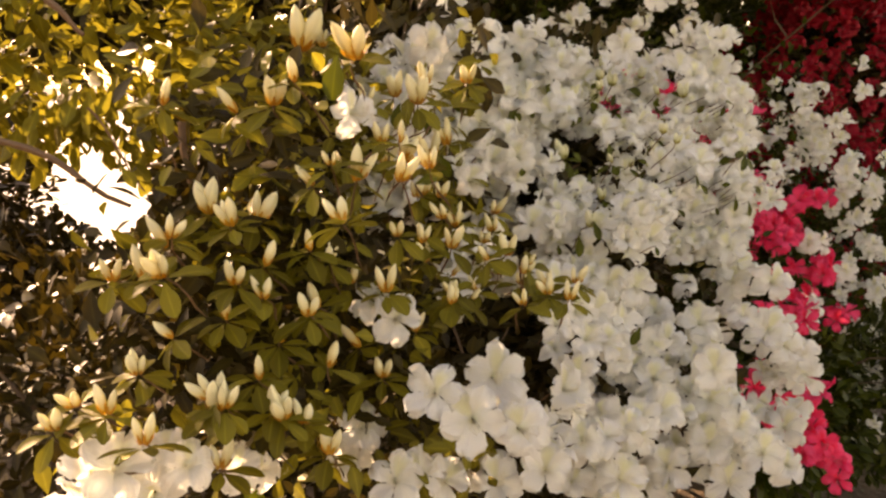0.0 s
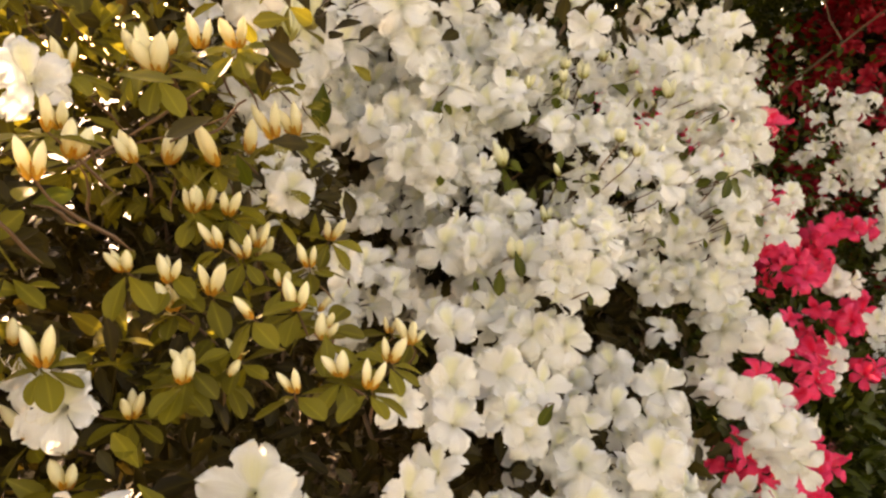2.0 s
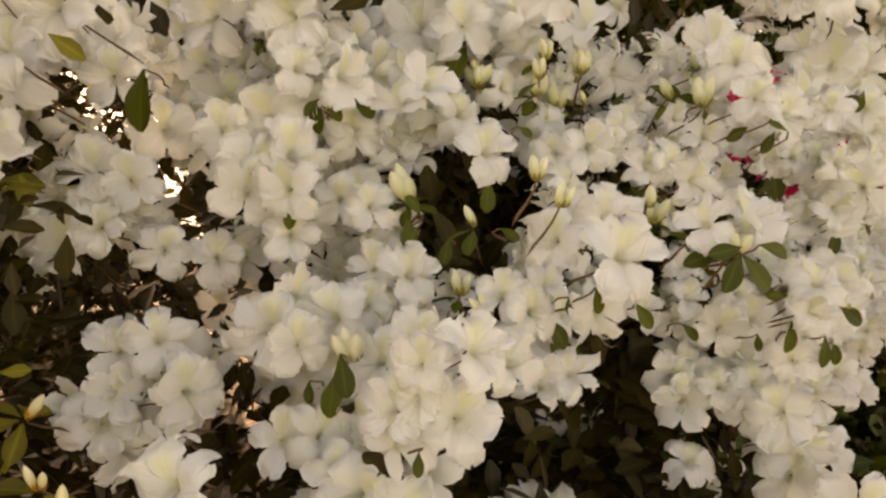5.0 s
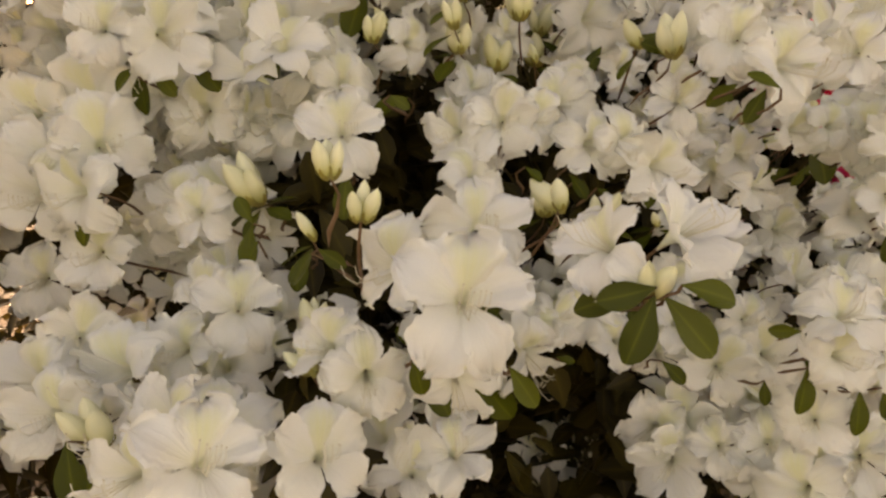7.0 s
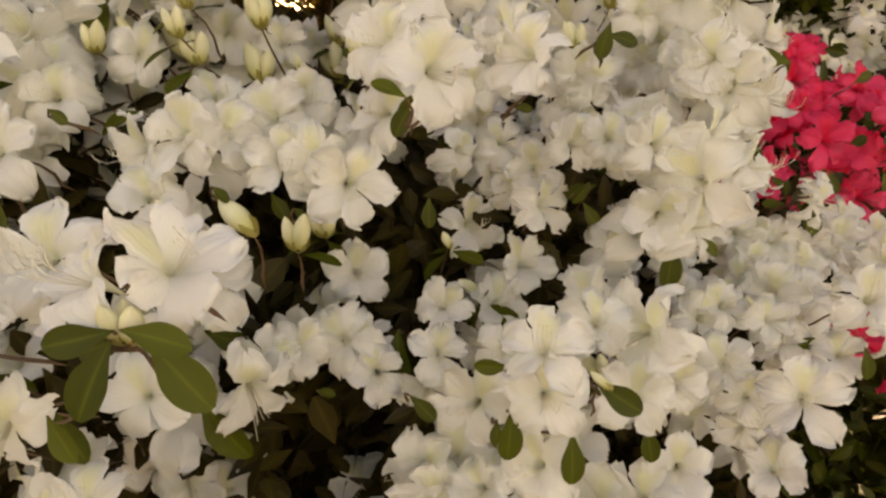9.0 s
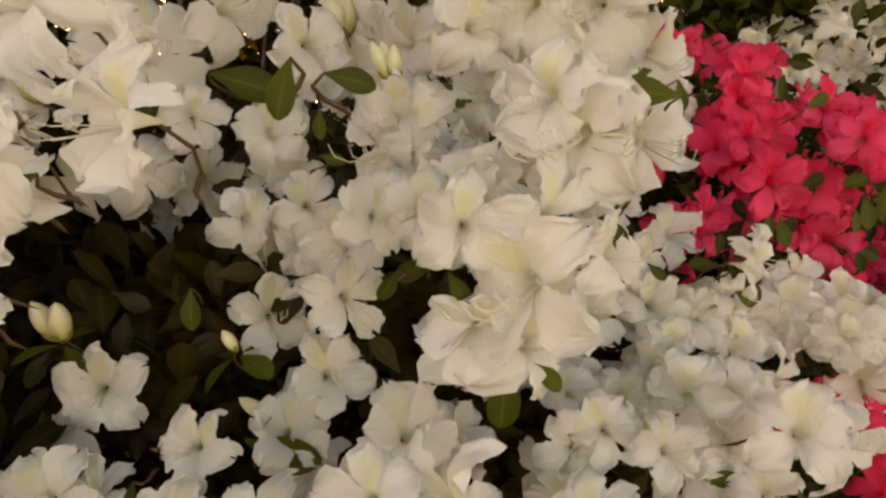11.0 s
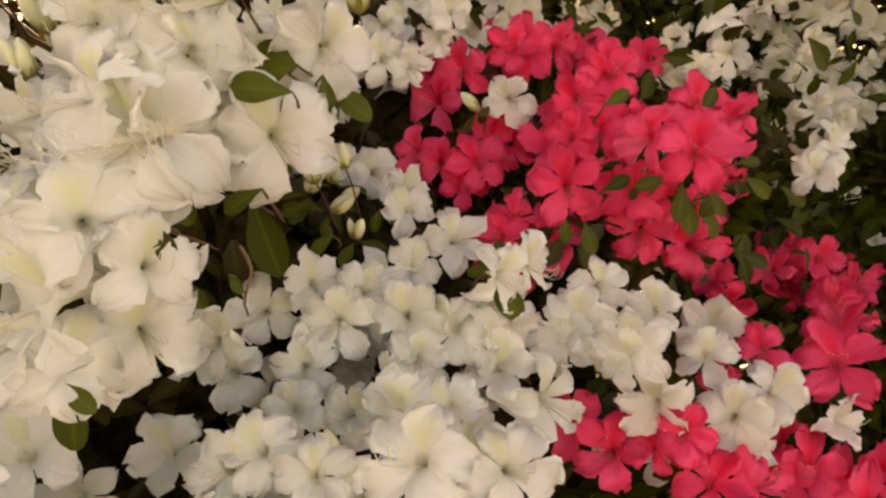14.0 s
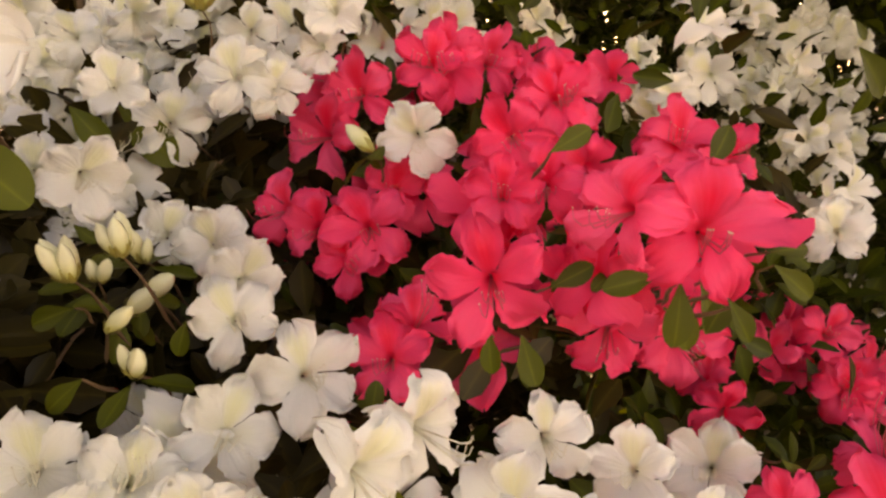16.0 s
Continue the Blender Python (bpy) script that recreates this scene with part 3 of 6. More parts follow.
red1 = shrub("red_azalea", 0.8, 2.45, "rose-red azalea shrub in full flower among white ones", group="azalea hedge")
back = shrub("white_azalea", 0.6, 3.65, "tall white azalea shrub in shade, loosely flowered", group="azalea hedge")
deep = shrub("red_azalea", 1.95, 3.75, "deep red azalea shrub standing in dark shade", group="azalea hedge")
tall = shrub("tall_azalea", -0.45, 2.55, "tall leafy azalea with bare stems and a high crown, topped by added shade foliage", group="azalea hedge")
hedge = shrub("evergreen_shrub", 0.2, 4.9, "tall dark leafy shrub in shade behind the azaleas, with an added shade canopy above", "shrub")
low = shrub("white_azalea", 1.5, 2.8, "low white azalea shrub with scattered flowers in shade", group="azalea hedge")

# dark gaps in the hedge
hollow(-0.011, 1.197, 1.085, 0.040, 46)
hollow(0.016, 1.222, 1.093, 0.025, 43)
hollow(0.406, 1.321, 1.062, 0.035, 5)
hollow(0.415, 1.391, 0.993, 0.035, 3)
hollow(0.424, 1.401, 0.952, 0.030, 2)
hollow(0.131, 1.164, 1.008, 0.016, 38)
hollow(0.292, 1.271, 1.176, 0.020, 17)
hollow(0.262, 1.286, 1.155, 0.019, 20)
hollow(0.157, 1.173, 1.049, 0.009, 35)
hollow(0.017, 1.261, 1.184, 0.015, 41)
hollow(0.286, 1.339, 1.253, 0.011, 16)
hollow(0.330, 1.464, 0.985, 0.027, 24)
hollow(0.357, 1.518, 0.989, 0.026, 19)
hollow(0.410, 1.487, 1.003, 0.026, 15)
hollow(0.449, 1.361, 1.091, 0.011, 14)
hollow(0.357, 1.220, 1.103, 0.012, 37)
hollow(0.323, 1.483, 0.948, 0.024, 24)
hollow(0.274, 1.285, 1.194, 0.014, 40)
hollow(0.285, 1.281, 1.154, 0.013, 40)
hollow(0.260, 1.425, 1.237, 0.017, 32)
hollow(0.377, 1.355, 1.215, 0.012, 24)
hollow(0.536, 1.587, 1.193, 0.016, 1)
hollow(0.495, 1.608, 1.189, 0.013, 5)
hollow(0.431, 1.231, 1.208, 0.007, 24)
hollow(0.151, 1.290, 1.198, 0.011, 51)
hollow(0.186, 1.225, 1.107, 0.012, 54)
hollow(0.493, 1.418, 1.116, 0.010, 7)
hollow(0.287, 1.269, 1.148, 0.011, 41)
hollow(0.377, 1.442, 1.160, 0.019, 44)
hollow(0.368, 1.500, 1.148, 0.018, 40)
hollow(0.461, 1.445, 1.212, 0.017, 35)
hollow(0.417, 1.533, 1.166, 0.026, 33)
hollow(0.424, 1.535, 1.136, 0.018, 33)
hollow(0.363, 1.425, 1.156, 0.011, 47)
hollow(0.386, 1.436, 1.043, 0.027, 44)
hollow(0.410, 1.459, 1.034, 0.021, 40)
hollow(0.364, 1.418, 1.043, 0.020, 48)
hollow(0.362, 1.450, 1.128, 0.012, 45)
hollow(0.499, 1.671, 1.106, 0.017, 19)
hollow(0.398, 1.406, 1.188, 0.017, 46)
hollow(0.440, 1.568, 1.129, 0.014, 29)
hollow(0.451, 1.533, 1.125, 0.010, 30)
hollow(0.488, 1.693, 1.150, 0.015, 19)
hollow(0.362, 1.574, 1.185, 0.026, 58)
hollow(0.384, 1.570, 1.163, 0.029, 57)
hollow(0.364, 1.568, 1.173, 0.023, 58)
hollow(0.409, 1.555, 1.132, 0.022, 56)
hollow(0.399, 1.538, 1.104, 0.015, 59)
hollow(0.410, 1.593, 1.184, 0.012, 52)
hollow(0.569, 1.564, 1.197, 0.009, 39)
hollow(0.545, 1.568, 1.186, 0.009, 42)
hollow(0.587, 1.613, 1.133, 0.010, 32)
hollow(0.622, 1.650, 1.229, 0.012, 24)
hollow(0.598, 1.566, 1.217, 0.008, 35)
hollow(0.394, 1.610, 1.246, 0.012, 52)
hollow(0.654, 1.786, 1.100, 0.011, 14)
hollow(0.791, 1.938, 1.150, 0.016, -2)
hollow(0.772, 1.929, 1.159, 0.015, 0)
hollow(0.727, 1.869, 1.082, 0.008, 5)
hollow(0.533, 1.663, 1.103, 0.019, 53)
hollow(0.581, 1.600, 1.135, 0.016, 56)
hollow(0.520, 1.718, 1.089, 0.010, 48)
hollow(0.594, 1.581, 1.130, 0.012, 57)
hollow(0.593, 1.681, 1.203, 0.015, 46)
hollow(0.623, 1.641, 1.226, 0.012, 47)
hollow(0.630, 1.615, 1.234, 0.010, 49)
hollow(0.523, 1.933, 1.252, 0.018, 34)
hollow(0.486, 1.869, 1.182, 0.019, 40)
hollow(0.623, 1.664, 1.233, 0.011, 44)
hollow(0.580, 1.816, 1.277, 0.010, 36)
hollow(0.662, 1.793, 1.104, 0.010, 29)
hollow(0.741, 1.950, 1.145, 0.020, 15)
hollow(0.755, 1.982, 1.130, 0.016, 13)
hollow(0.804, 2.076, 1.081, 0.013, 7)
hollow(0.834, 2.048, 1.081, 0.014, 5)
hollow(0.813, 2.075, 1.174, 0.022, 6)
hollow(0.782, 2.060, 1.144, 0.017, 9)
hollow(0.466, 1.859, 1.198, 0.023, 56)
hollow(0.493, 1.831, 1.181, 0.021, 57)
hollow(0.535, 1.816, 1.173, 0.019, 55)
hollow(0.519, 1.814, 1.230, 0.011, 57)
hollow(0.458, 2.028, 1.249, 0.018, 41)
hollow(0.498, 2.020, 1.240, 0.017, 38)
hollow(0.442, 2.006, 1.239, 0.018, 44)
hollow(0.452, 1.970, 1.229, 0.011, 46)
hollow(0.625, 1.910, 1.201, 0.012, 33)
hollow(0.598, 1.912, 1.191, 0.010, 37)
hollow(0.700, 1.962, 1.163, 0.010, 18)
hollow(0.724, 1.961, 1.153, 0.013, 15)
hollow(0.751, 1.987, 1.146, 0.010, 10)
hollow(0.784, 1.950, 1.190, 0.006, 5)
hollow(0.686, 1.933, 1.145, 0.007, 22)
hollow(0.709, 1.955, 1.144, 0.010, 17)
hollow(0.791, 2.001, 1.152, 0.009, 3)
hollow(-0.047, 0.857, 1.238, 0.011, 36)
hollow(0.005, 1.236, 1.171, 0.015, 18)
hollow(0.050, 0.997, 1.139, 0.014, 21)
hollow(0.166, 1.133, 1.052, 0.012, 9)
hollow(0.356, 1.112, 1.074, 0.016, -6)
hollow(0.390, 1.196, 1.025, 0.024, -8)
hollow(0.435, 1.287, 0.941, 0.028, -10)
hollow(0.377, 1.257, 0.975, 0.023, -7)
hollow(0.255, 1.281, 1.173, 0.027, 1)
hollow(0.500, 1.293, 0.828, 0.018, -14)

# flowering twigs of the red shrub
leaf(red1, 0.759, 1.954, 1.213, 0.003, -0.006, -0.028)
leaf(red1, 0.750, 1.950, 1.216, -0.020, -0.012, -0.006)
leaf(red1, 0.778, 1.988, 1.206, -0.009, -0.010, -0.021)
leaf(red1, 0.793, 2.008, 1.213, 0.019, 0.006, -0.016)
leaf(red1, 0.780, 1.948, 1.210, 0.011, 0.001, -0.018)
leaf(red1, 0.764, 1.974, 1.261, 0.008, 0.009, 0.019)
leaf(red1, 0.697, 1.961, 1.201, 0.018, 0.012, 0.010)
leaf(red1, 0.694, 1.964, 1.266, 0.016, 0.011, 0.011)
leaf(red1, 0.677, 1.935, 1.183, 0.002, -0.004, -0.020)
leaf(red1, 0.793, 1.966, 1.228, 0.015, 0.009, 0.003)
bloom(red1, 0.868, 2.121, 1.037, 0.082, 0, 30, mates=1, leaves=0, red=True)
bloom(red1, 0.805, 1.913, 1.006, 0.061, 7, 43, mates=1, leaves=0, red=True)
bloom(red1, 0.731, 1.906, 1.012, 0.065, 6, 27, mates=1, leaves=0, red=True)
bloom(red1, 0.859, 2.061, 0.957, 0.074, 2, 32, mates=1, leaves=0, red=True)
bloom(red1, 0.520, 2.198, 1.312, 0.086, 19, 9, mates=0, leaves=0, red=True)
bloom(red1, 0.729, 2.152, 1.119, 0.076, 28, 9, mates=1, leaves=0, red=True)
bloom(red1, 0.630, 2.168, 1.289, 0.073, 29, 11, mates=0, leaves=0, red=True)
bloom(red1, 0.456, 2.106, 1.256, 0.073, 11, 8, mates=0, leaves=0, red=True)
bloom(red1, 0.783, 1.910, 1.038, 0.050, 11, 27, mates=1, leaves=0, red=True)
bloom(red1, 0.665, 2.040, 1.238, 0.055, 19, 5, mates=0, leaves=0, red=True)
bloom(red1, 0.812, 2.072, 1.053, 0.055, 6, 20, mates=1, leaves=0, red=True)
bloom(red1, 0.846, 2.400, 1.005, 0.073, 2, 16, mates=1, leaves=0, red=True)
bloom(red1, 0.770, 1.947, 1.238, 0.066, 18, 11, mates=0, leaves=0, red=True)
bloom(red1, 0.680, 1.929, 1.208, 0.062, 24, 5, mates=0, leaves=0, red=True)
bloom(red1, 0.736, 1.929, 1.247, 0.050, -13, 7, mates=0, leaves=0, red=True)
bloom(red1, 0.701, 2.064, 1.147, 0.067, 15, -2, mates=0, leaves=0, red=True)
bloom(red1, 0.557, 2.019, 1.207, 0.063, 33, 11, mates=0, leaves=0, red=True)
bloom(red1, 0.650, 2.012, 1.237, 0.051, 22, 19, mates=0, leaves=0, red=True)
bloom(red1, 0.636, 2.057, 1.265, 0.056, 22, 4, mates=0, leaves=0, red=True)
bloom(red1, 0.630, 2.158, 1.286, 0.066, 29, 7, mates=0, leaves=0, red=True)
bloom(red1, 0.628, 1.924, 1.164, 0.050, 26, 21, mates=1, leaves=0, red=True)
bloom(red1, 0.478, 2.128, 1.288, 0.066, 23, 6, mates=0, leaves=0, red=True)
bloom(red1, 0.707, 2.214, 1.257, 0.064, 9, 20, mates=0, leaves=0, red=True)
bloom(red1, 0.518, 2.014, 1.204, 0.052, 21, 6, mates=0, leaves=0, red=True)
bloom(red1, 0.513, 2.179, 1.312, 0.064, 18, 9, mates=0, leaves=0, red=True)
bloom(red1, 0.484, 2.022, 1.213, 0.054, 6, 9, mates=0, leaves=0, red=True)
bloom(red1, 0.548, 2.065, 1.225, 0.054, 31, 13, mates=0, leaves=0, red=True)
bloom(red1, 0.544, 2.015, 1.186, 0.051, 34, 8, mates=1, leaves=0, red=True)
bloom(red1, 0.556, 2.138, 1.076, 0.064, 27, 11, mates=1, leaves=0, red=True)
bloom(red1, 0.738, 2.273, 1.240, 0.064, 28, 17, mates=0, leaves=0, red=True)
bloom(red1, 0.757, 2.210, 1.046, 0.060, 6, 13, mates=1, leaves=0, red=True)
bloom(red1, 0.549, 2.219, 1.313, 0.061, 34, 9, mates=0, leaves=0, red=True)
bloom(red1, 0.592, 2.304, 1.193, 0.064, 28, 9, mates=1, leaves=0, red=True)
bloom(red1, 0.825, 2.428, 1.057, 0.067, 9, 23, mates=1, leaves=0, red=True)
bloom(red1, 0.847, 2.407, 1.015, 0.065, 2, 21, mates=1, leaves=0, red=True)
bloom(red1, 0.775, 2.378, 1.046, 0.063, -6, 17, mates=1, leaves=0, red=True)
bloom(red1, 1.000, 2.111, 0.995, 0.078, -11, 26, mates=1, red=True)
bloom(red1, 1.010, 2.201, 0.903, 0.078, -23, 7, mates=1, red=True)
bloom(red1, 0.844, 1.842, 0.936, 0.066, -16, 31, mates=1, red=True)
bloom(red1, 1.006, 1.968, 0.813, 0.078, -41, 11, mates=1, red=True)
bloom(red1, 0.997, 2.010, 0.742, 0.078, -14, 32, mates=1, red=True)
bloom(red1, 0.895, 1.876, 0.763, 0.078, -41, 13, mates=1, red=True)
bloom(red1, 0.802, 1.612, 0.796, 0.068, -9, 18, mates=1, red=True)
bloom(red1, 0.647, 1.406, 0.850, 0.049, -16, 21, mates=1, red=True)
leaf(red1, 0.651, 2.042, 1.148, 0.012, -0.003, -0.019)
leaf(red1, 0.668, 2.056, 1.185, 0.014, 0.005, 0.005)
leaf(red1, 0.719, 2.135, 1.163, 0.006, -0.007, -0.018)
leaf(red1, 0.804, 2.090, 1.075, 0.014, -0.000, -0.011)
leaf(red1, 0.818, 2.146, 1.044, 0.011, 0.005, 0.011)
leaf(red1, 0.621, 2.176, 1.251, 0.019, 0.009, 0.008)
leaf(red1, 0.651, 2.042, 1.142, 0.012, -0.005, -0.027)
leaf(red1, 0.666, 2.054, 1.181, 0.021, 0.007, 0.003)
leaf(red1, 0.745, 2.146, 1.157, 0.007, -0.007, -0.025)
leaf(red1, 0.735, 2.378, 1.102, 0.010, -0.011, -0.047)
leaf(red1, 0.773, 2.410, 1.105, 0.034, 0.009, -0.015)
leaf(red1, 0.773, 2.422, 1.143, 0.032, 0.007, -0.021)
leaf(red1, 0.490, 2.097, 1.228, 0.032, 0.013, 0.005)
leaf(red1, 0.668, 2.033, 1.177, 0.024, 0.011, 0.012)
leaf(red1, 0.644, 2.014, 1.150, 0.001, -0.009, -0.020)
leaf(red1, 0.659, 2.021, 1.150, 0.012, -0.005, -0.026)
leaf(red1, 0.747, 2.020, 1.191, 0.008, -0.008, -0.029)
leaf(red1, 0.756, 2.036, 1.193, 0.011, -0.005, -0.025)
leaf(red1, 0.712, 2.026, 1.198, -0.009, -0.012, -0.011)
leaf(red1, 0.724, 2.032, 1.196, -0.003, -0.010, -0.017)
leaf(red1, 0.612, 1.931, 1.117, -0.023, -0.016, 0.000)
leaf(red1, 0.612, 1.933, 1.126, -0.005, -0.003, 0.016)
leaf(red1, 0.614, 1.930, 1.111, 0.001, -0.008, -0.017)
bloom(red1, 0.707, 1.616, 0.634, 0.070, 0, 18, mates=1, red=True)
bloom(red1, 0.749, 1.564, 0.620, 0.070, -43, 26, mates=1, red=True)
bloom(red1, 0.825, 1.611, 0.582, 0.070, -24, 14, mates=1, red=True)
bloom(red1, 0.878, 1.670, 0.610, 0.070, -6, 53, mates=1, red=True)
bloom(red1, 0.759, 1.496, 0.535, 0.070, -43, 25, mates=1, red=True)
bloom(red1, 0.810, 1.503, 0.559, 0.070, -20, 20, mates=1, red=True)
bloom(red1, 0.870, 1.544, 0.495, 0.070, -30, 31, mates=1, red=True)
bloom(red1, 0.809, 1.556, 0.569, 0.070, -26, 30, mates=1, red=True)
bloom(red1, 1.005, 2.159, 0.966, 0.070, -26, 42, mates=1, red=True)
bloom(red1, 1.090, 2.217, 0.982, 0.070, -29, 15, mates=1, red=True)
bloom(red1, 0.903, 2.046, 0.937, 0.070, -8, 8, mates=1, red=True)
bloom(red1, 0.874, 2.037, 0.900, 0.070, -15, 24, mates=1, red=True)
bloom(red1, 1.054, 2.029, 0.823, 0.070, -44, 25, mates=1, red=True)
bloom(red1, 1.072, 2.000, 0.678, 0.070, -36, 19, mates=1, red=True)

# flowering twigs of the shrub behind
bloom(back, 0.655, 2.448, 1.285, 0.056, 10, 11, mates=1, leaves=0)
bloom(back, 0.780, 2.670, 1.228, 0.056, 2, 4, mates=1, leaves=0)
bloom(back, 0.585, 2.576, 1.323, 0.056, -6, 20, mates=2)
bloom(back, 0.585, 3.276, 1.369, 0.078, -1, 29, mates=2)
bloom(back, 0.730, 3.181, 1.318, 0.078, -2, 14, mates=2)
bloom(back, 0.794, 2.975, 1.227, 0.078, -15, 11, mates=2)
bloom(back, 0.654, 3.180, 1.304, 0.078, -3, 21, mates=2)
bloom(back, 0.784, 2.915, 1.143, 0.078, -31, 11, mates=2)
bloom(back, 0.713, 3.175, 1.377, 0.078, 12, -1, mates=2)
bloom(back, 0.341, 2.984, 1.377, 0.078, 34, -6, mates=2)
bloom(back, 0.792, 3.241, 1.380, 0.078, 3, 14, mates=2)
bloom(back, 0.703, 3.124, 1.256, 0.078, 23, -1, mates=2)
bloom(back, 0.448, 2.315, 1.349, 0.053, 38, -9, mates=2)

# flowering twigs of the second white shrub
leaf(white2, 0.599, 1.507, 1.063, 0.007, -0.004, -0.024)
leaf(white2, 0.660, 1.840, 1.157, 0.025, 0.004, -0.027)
leaf(white2, 0.517, 1.650, 1.188, -0.021, -0.013, -0.009)
leaf(white2, 0.723, 1.677, 1.081, 0.007, -0.004, -0.024)
leaf(white2, 0.484, 1.731, 1.157, 0.016, 0.001, -0.024)
leaf(white2, 0.415, 1.556, 1.182, 0.003, -0.005, -0.022)
leaf(white2, 0.611, 1.559, 1.176, 0.014, 0.003, -0.011)
leaf(white2, 0.632, 1.594, 1.237, 0.010, 0.000, -0.015)
leaf(white2, 0.697, 1.686, 1.076, -0.018, -0.009, -0.001)
leaf(white2, 0.382, 1.616, 1.295, 0.038, 0.017, -0.011)
leaf(white2, 0.593, 1.576, 1.167, 0.001, -0.008, -0.032)
leaf(white2, 0.355, 1.603, 1.285, -0.009, -0.011, -0.022)
leaf(white2, 0.528, 1.587, 1.200, -0.006, -0.008, -0.015)
leaf(white2, 0.647, 1.665, 1.287, -0.027, -0.015, 0.003)
leaf(white2, 0.617, 1.613, 1.258, 0.011, -0.001, -0.026)
leaf(white2, 0.625, 1.695, 1.299, -0.023, -0.016, -0.007)
leaf(white2, 0.615, 1.732, 1.288, 0.022, 0.007, -0.019)
leaf(white2, 0.639, 1.593, 1.230, -0.019, -0.011, 0.000)
leaf(white2, 0.613, 1.707, 1.299, -0.018, -0.007, 0.013)
leaf(white2, 0.627, 1.662, 1.241, -0.015, -0.012, -0.011)
leaf(white2, 0.684, 1.959, 1.175, 0.009, -0.002, -0.025)
leaf(white2, 0.648, 1.876, 1.149, -0.019, -0.010, -0.000)
leaf(white2, 0.490, 1.856, 1.189, -0.020, -0.012, -0.008)
leaf(white2, 0.545, 1.816, 1.177, -0.013, -0.010, -0.013)
leaf(white2, 0.647, 1.877, 1.155, 0.001, 0.005, 0.017)
leaf(white2, 0.546, 1.874, 1.186, -0.004, -0.006, -0.017)
leaf(white2, 0.669, 1.844, 1.164, -0.001, -0.005, -0.017)
buds(white2, 0.293, 1.617, 1.267, 2, 0.030, 4, -0.36, young=False)
buds(white2, 0.293, 1.618, 1.294, 2, 0.030, 4, 0.00, young=False)
buds(white2, 0.500, 1.631, 1.293, 3, 0.024, 4, -0.18, young=False)
buds(white2, 0.454, 1.567, 1.109, 1, 0.022, 4, -1.60, young=False)
buds(white2, 0.642, 1.693, 1.082, 1, 0.023, 4, -0.18, young=False)
buds(white2, 0.420, 1.581, 1.139, 1, 0.016, 4, -0.36, young=False)
buds(white2, 0.341, 1.816, 1.035, 1, 0.023, 4, 0.36, young=False)
buds(white2, 0.478, 1.896, 1.175, 1, 0.029, 4, 1.60, young=False)
buds(white2, 0.525, 1.845, 1.187, 1, 0.023, 4, 1.19, young=False)
buds(white2, 0.547, 1.840, 1.171, 2, 0.019, 4, 0.36, young=False)
buds(white2, 0.478, 1.909, 1.181, 1, 0.023, 4, 1.19, young=False)
buds(white2, 0.542, 2.042, 1.254, 1, 0.028, 4, -1.19, young=False)
buds(white2, 0.460, 1.894, 1.190, 2, 0.018, 4, 0.00, young=False)
buds(white2, 0.459, 1.927, 1.194, 2, 0.020, 4, 0.18, young=False)
bloom(white2, 0.576, 1.468, 0.925, 0.080, -16, 18, mates=1, leaves=0)
bloom(white2, 0.586, 1.513, 1.120, 0.074, -16, 8, mates=1, leaves=0)
bloom(white2, 0.587, 1.525, 0.820, 0.080, -16, 22, mates=1, leaves=0)
bloom(white2, 0.611, 1.597, 1.273, 0.074, -11, 1, mates=3, leaves=0)
bloom(white2, 0.606, 1.551, 1.212, 0.072, -11, 4, mates=3, leaves=0)
bloom(white2, 0.570, 1.639, 1.334, 0.072, -4, 3, mates=3, leaves=0)
bloom(white2, 0.594, 1.526, 0.995, 0.069, -11, 21, mates=1, leaves=0)
bloom(white2, 0.567, 1.597, 1.231, 0.059, -8, 5, mates=3, leaves=0)
bloom(white2, 0.600, 1.590, 1.289, 0.054, -6, 1, mates=3, leaves=0)
bloom(white2, 0.650, 1.732, 1.094, 0.066, -12, 12, mates=1, leaves=0)
bloom(white2, 0.327, 1.598, 0.890, 0.067, 19, 31, mates=1, leaves=0)
bloom(white2, 0.436, 1.625, 1.047, 0.056, 10, 20, mates=1, leaves=0)
bloom(white2, 0.686, 1.574, 1.074, 0.063, -0, 26, mates=0, leaves=0)
bloom(white2, 0.370, 1.526, 1.124, 0.056, 38, 18, mates=1, leaves=0)
bloom(white2, 0.615, 1.525, 1.085, 0.045, 40, 6, mates=1, leaves=0)
bloom(white2, 0.593, 1.522, 1.116, 0.045, 24, 24, mates=1, leaves=0)
bloom(white2, 0.479, 1.609, 1.203, 0.047, 23, 9, mates=3, leaves=0)
bloom(white2, 0.293, 1.694, 1.210, 0.061, 39, -12, mates=1, leaves=0)
bloom(white2, 0.515, 1.721, 1.120, 0.057, 16, 15, mates=1, leaves=0)
bloom(white2, 0.664, 1.676, 1.077, 0.048, 1, 31, mates=1, leaves=0)
bloom(white2, 0.294, 1.540, 1.293, 0.045, 44, 10, mates=1, leaves=0)
bloom(white2, 0.542, 1.581, 1.234, 0.045, 17, 12, mates=3, leaves=0)
bloom(white2, 0.710, 1.679, 1.073, 0.045, 20, 35, mates=1, leaves=0)
bloom(white2, 0.701, 1.901, 1.114, 0.058, -2, 18, mates=0, leaves=0)
bloom(white2, 0.448, 1.516, 1.115, 0.045, 20, 30, mates=1, leaves=0)
bloom(white2, 0.649, 1.601, 1.055, 0.045, -5, 24, mates=1, leaves=0)
bloom(white2, 0.680, 1.826, 1.162, 0.050, 65, 2, mates=0, leaves=0)
bloom(white2, 0.741, 1.886, 1.096, 0.051, -4, 14, mates=0, leaves=0)
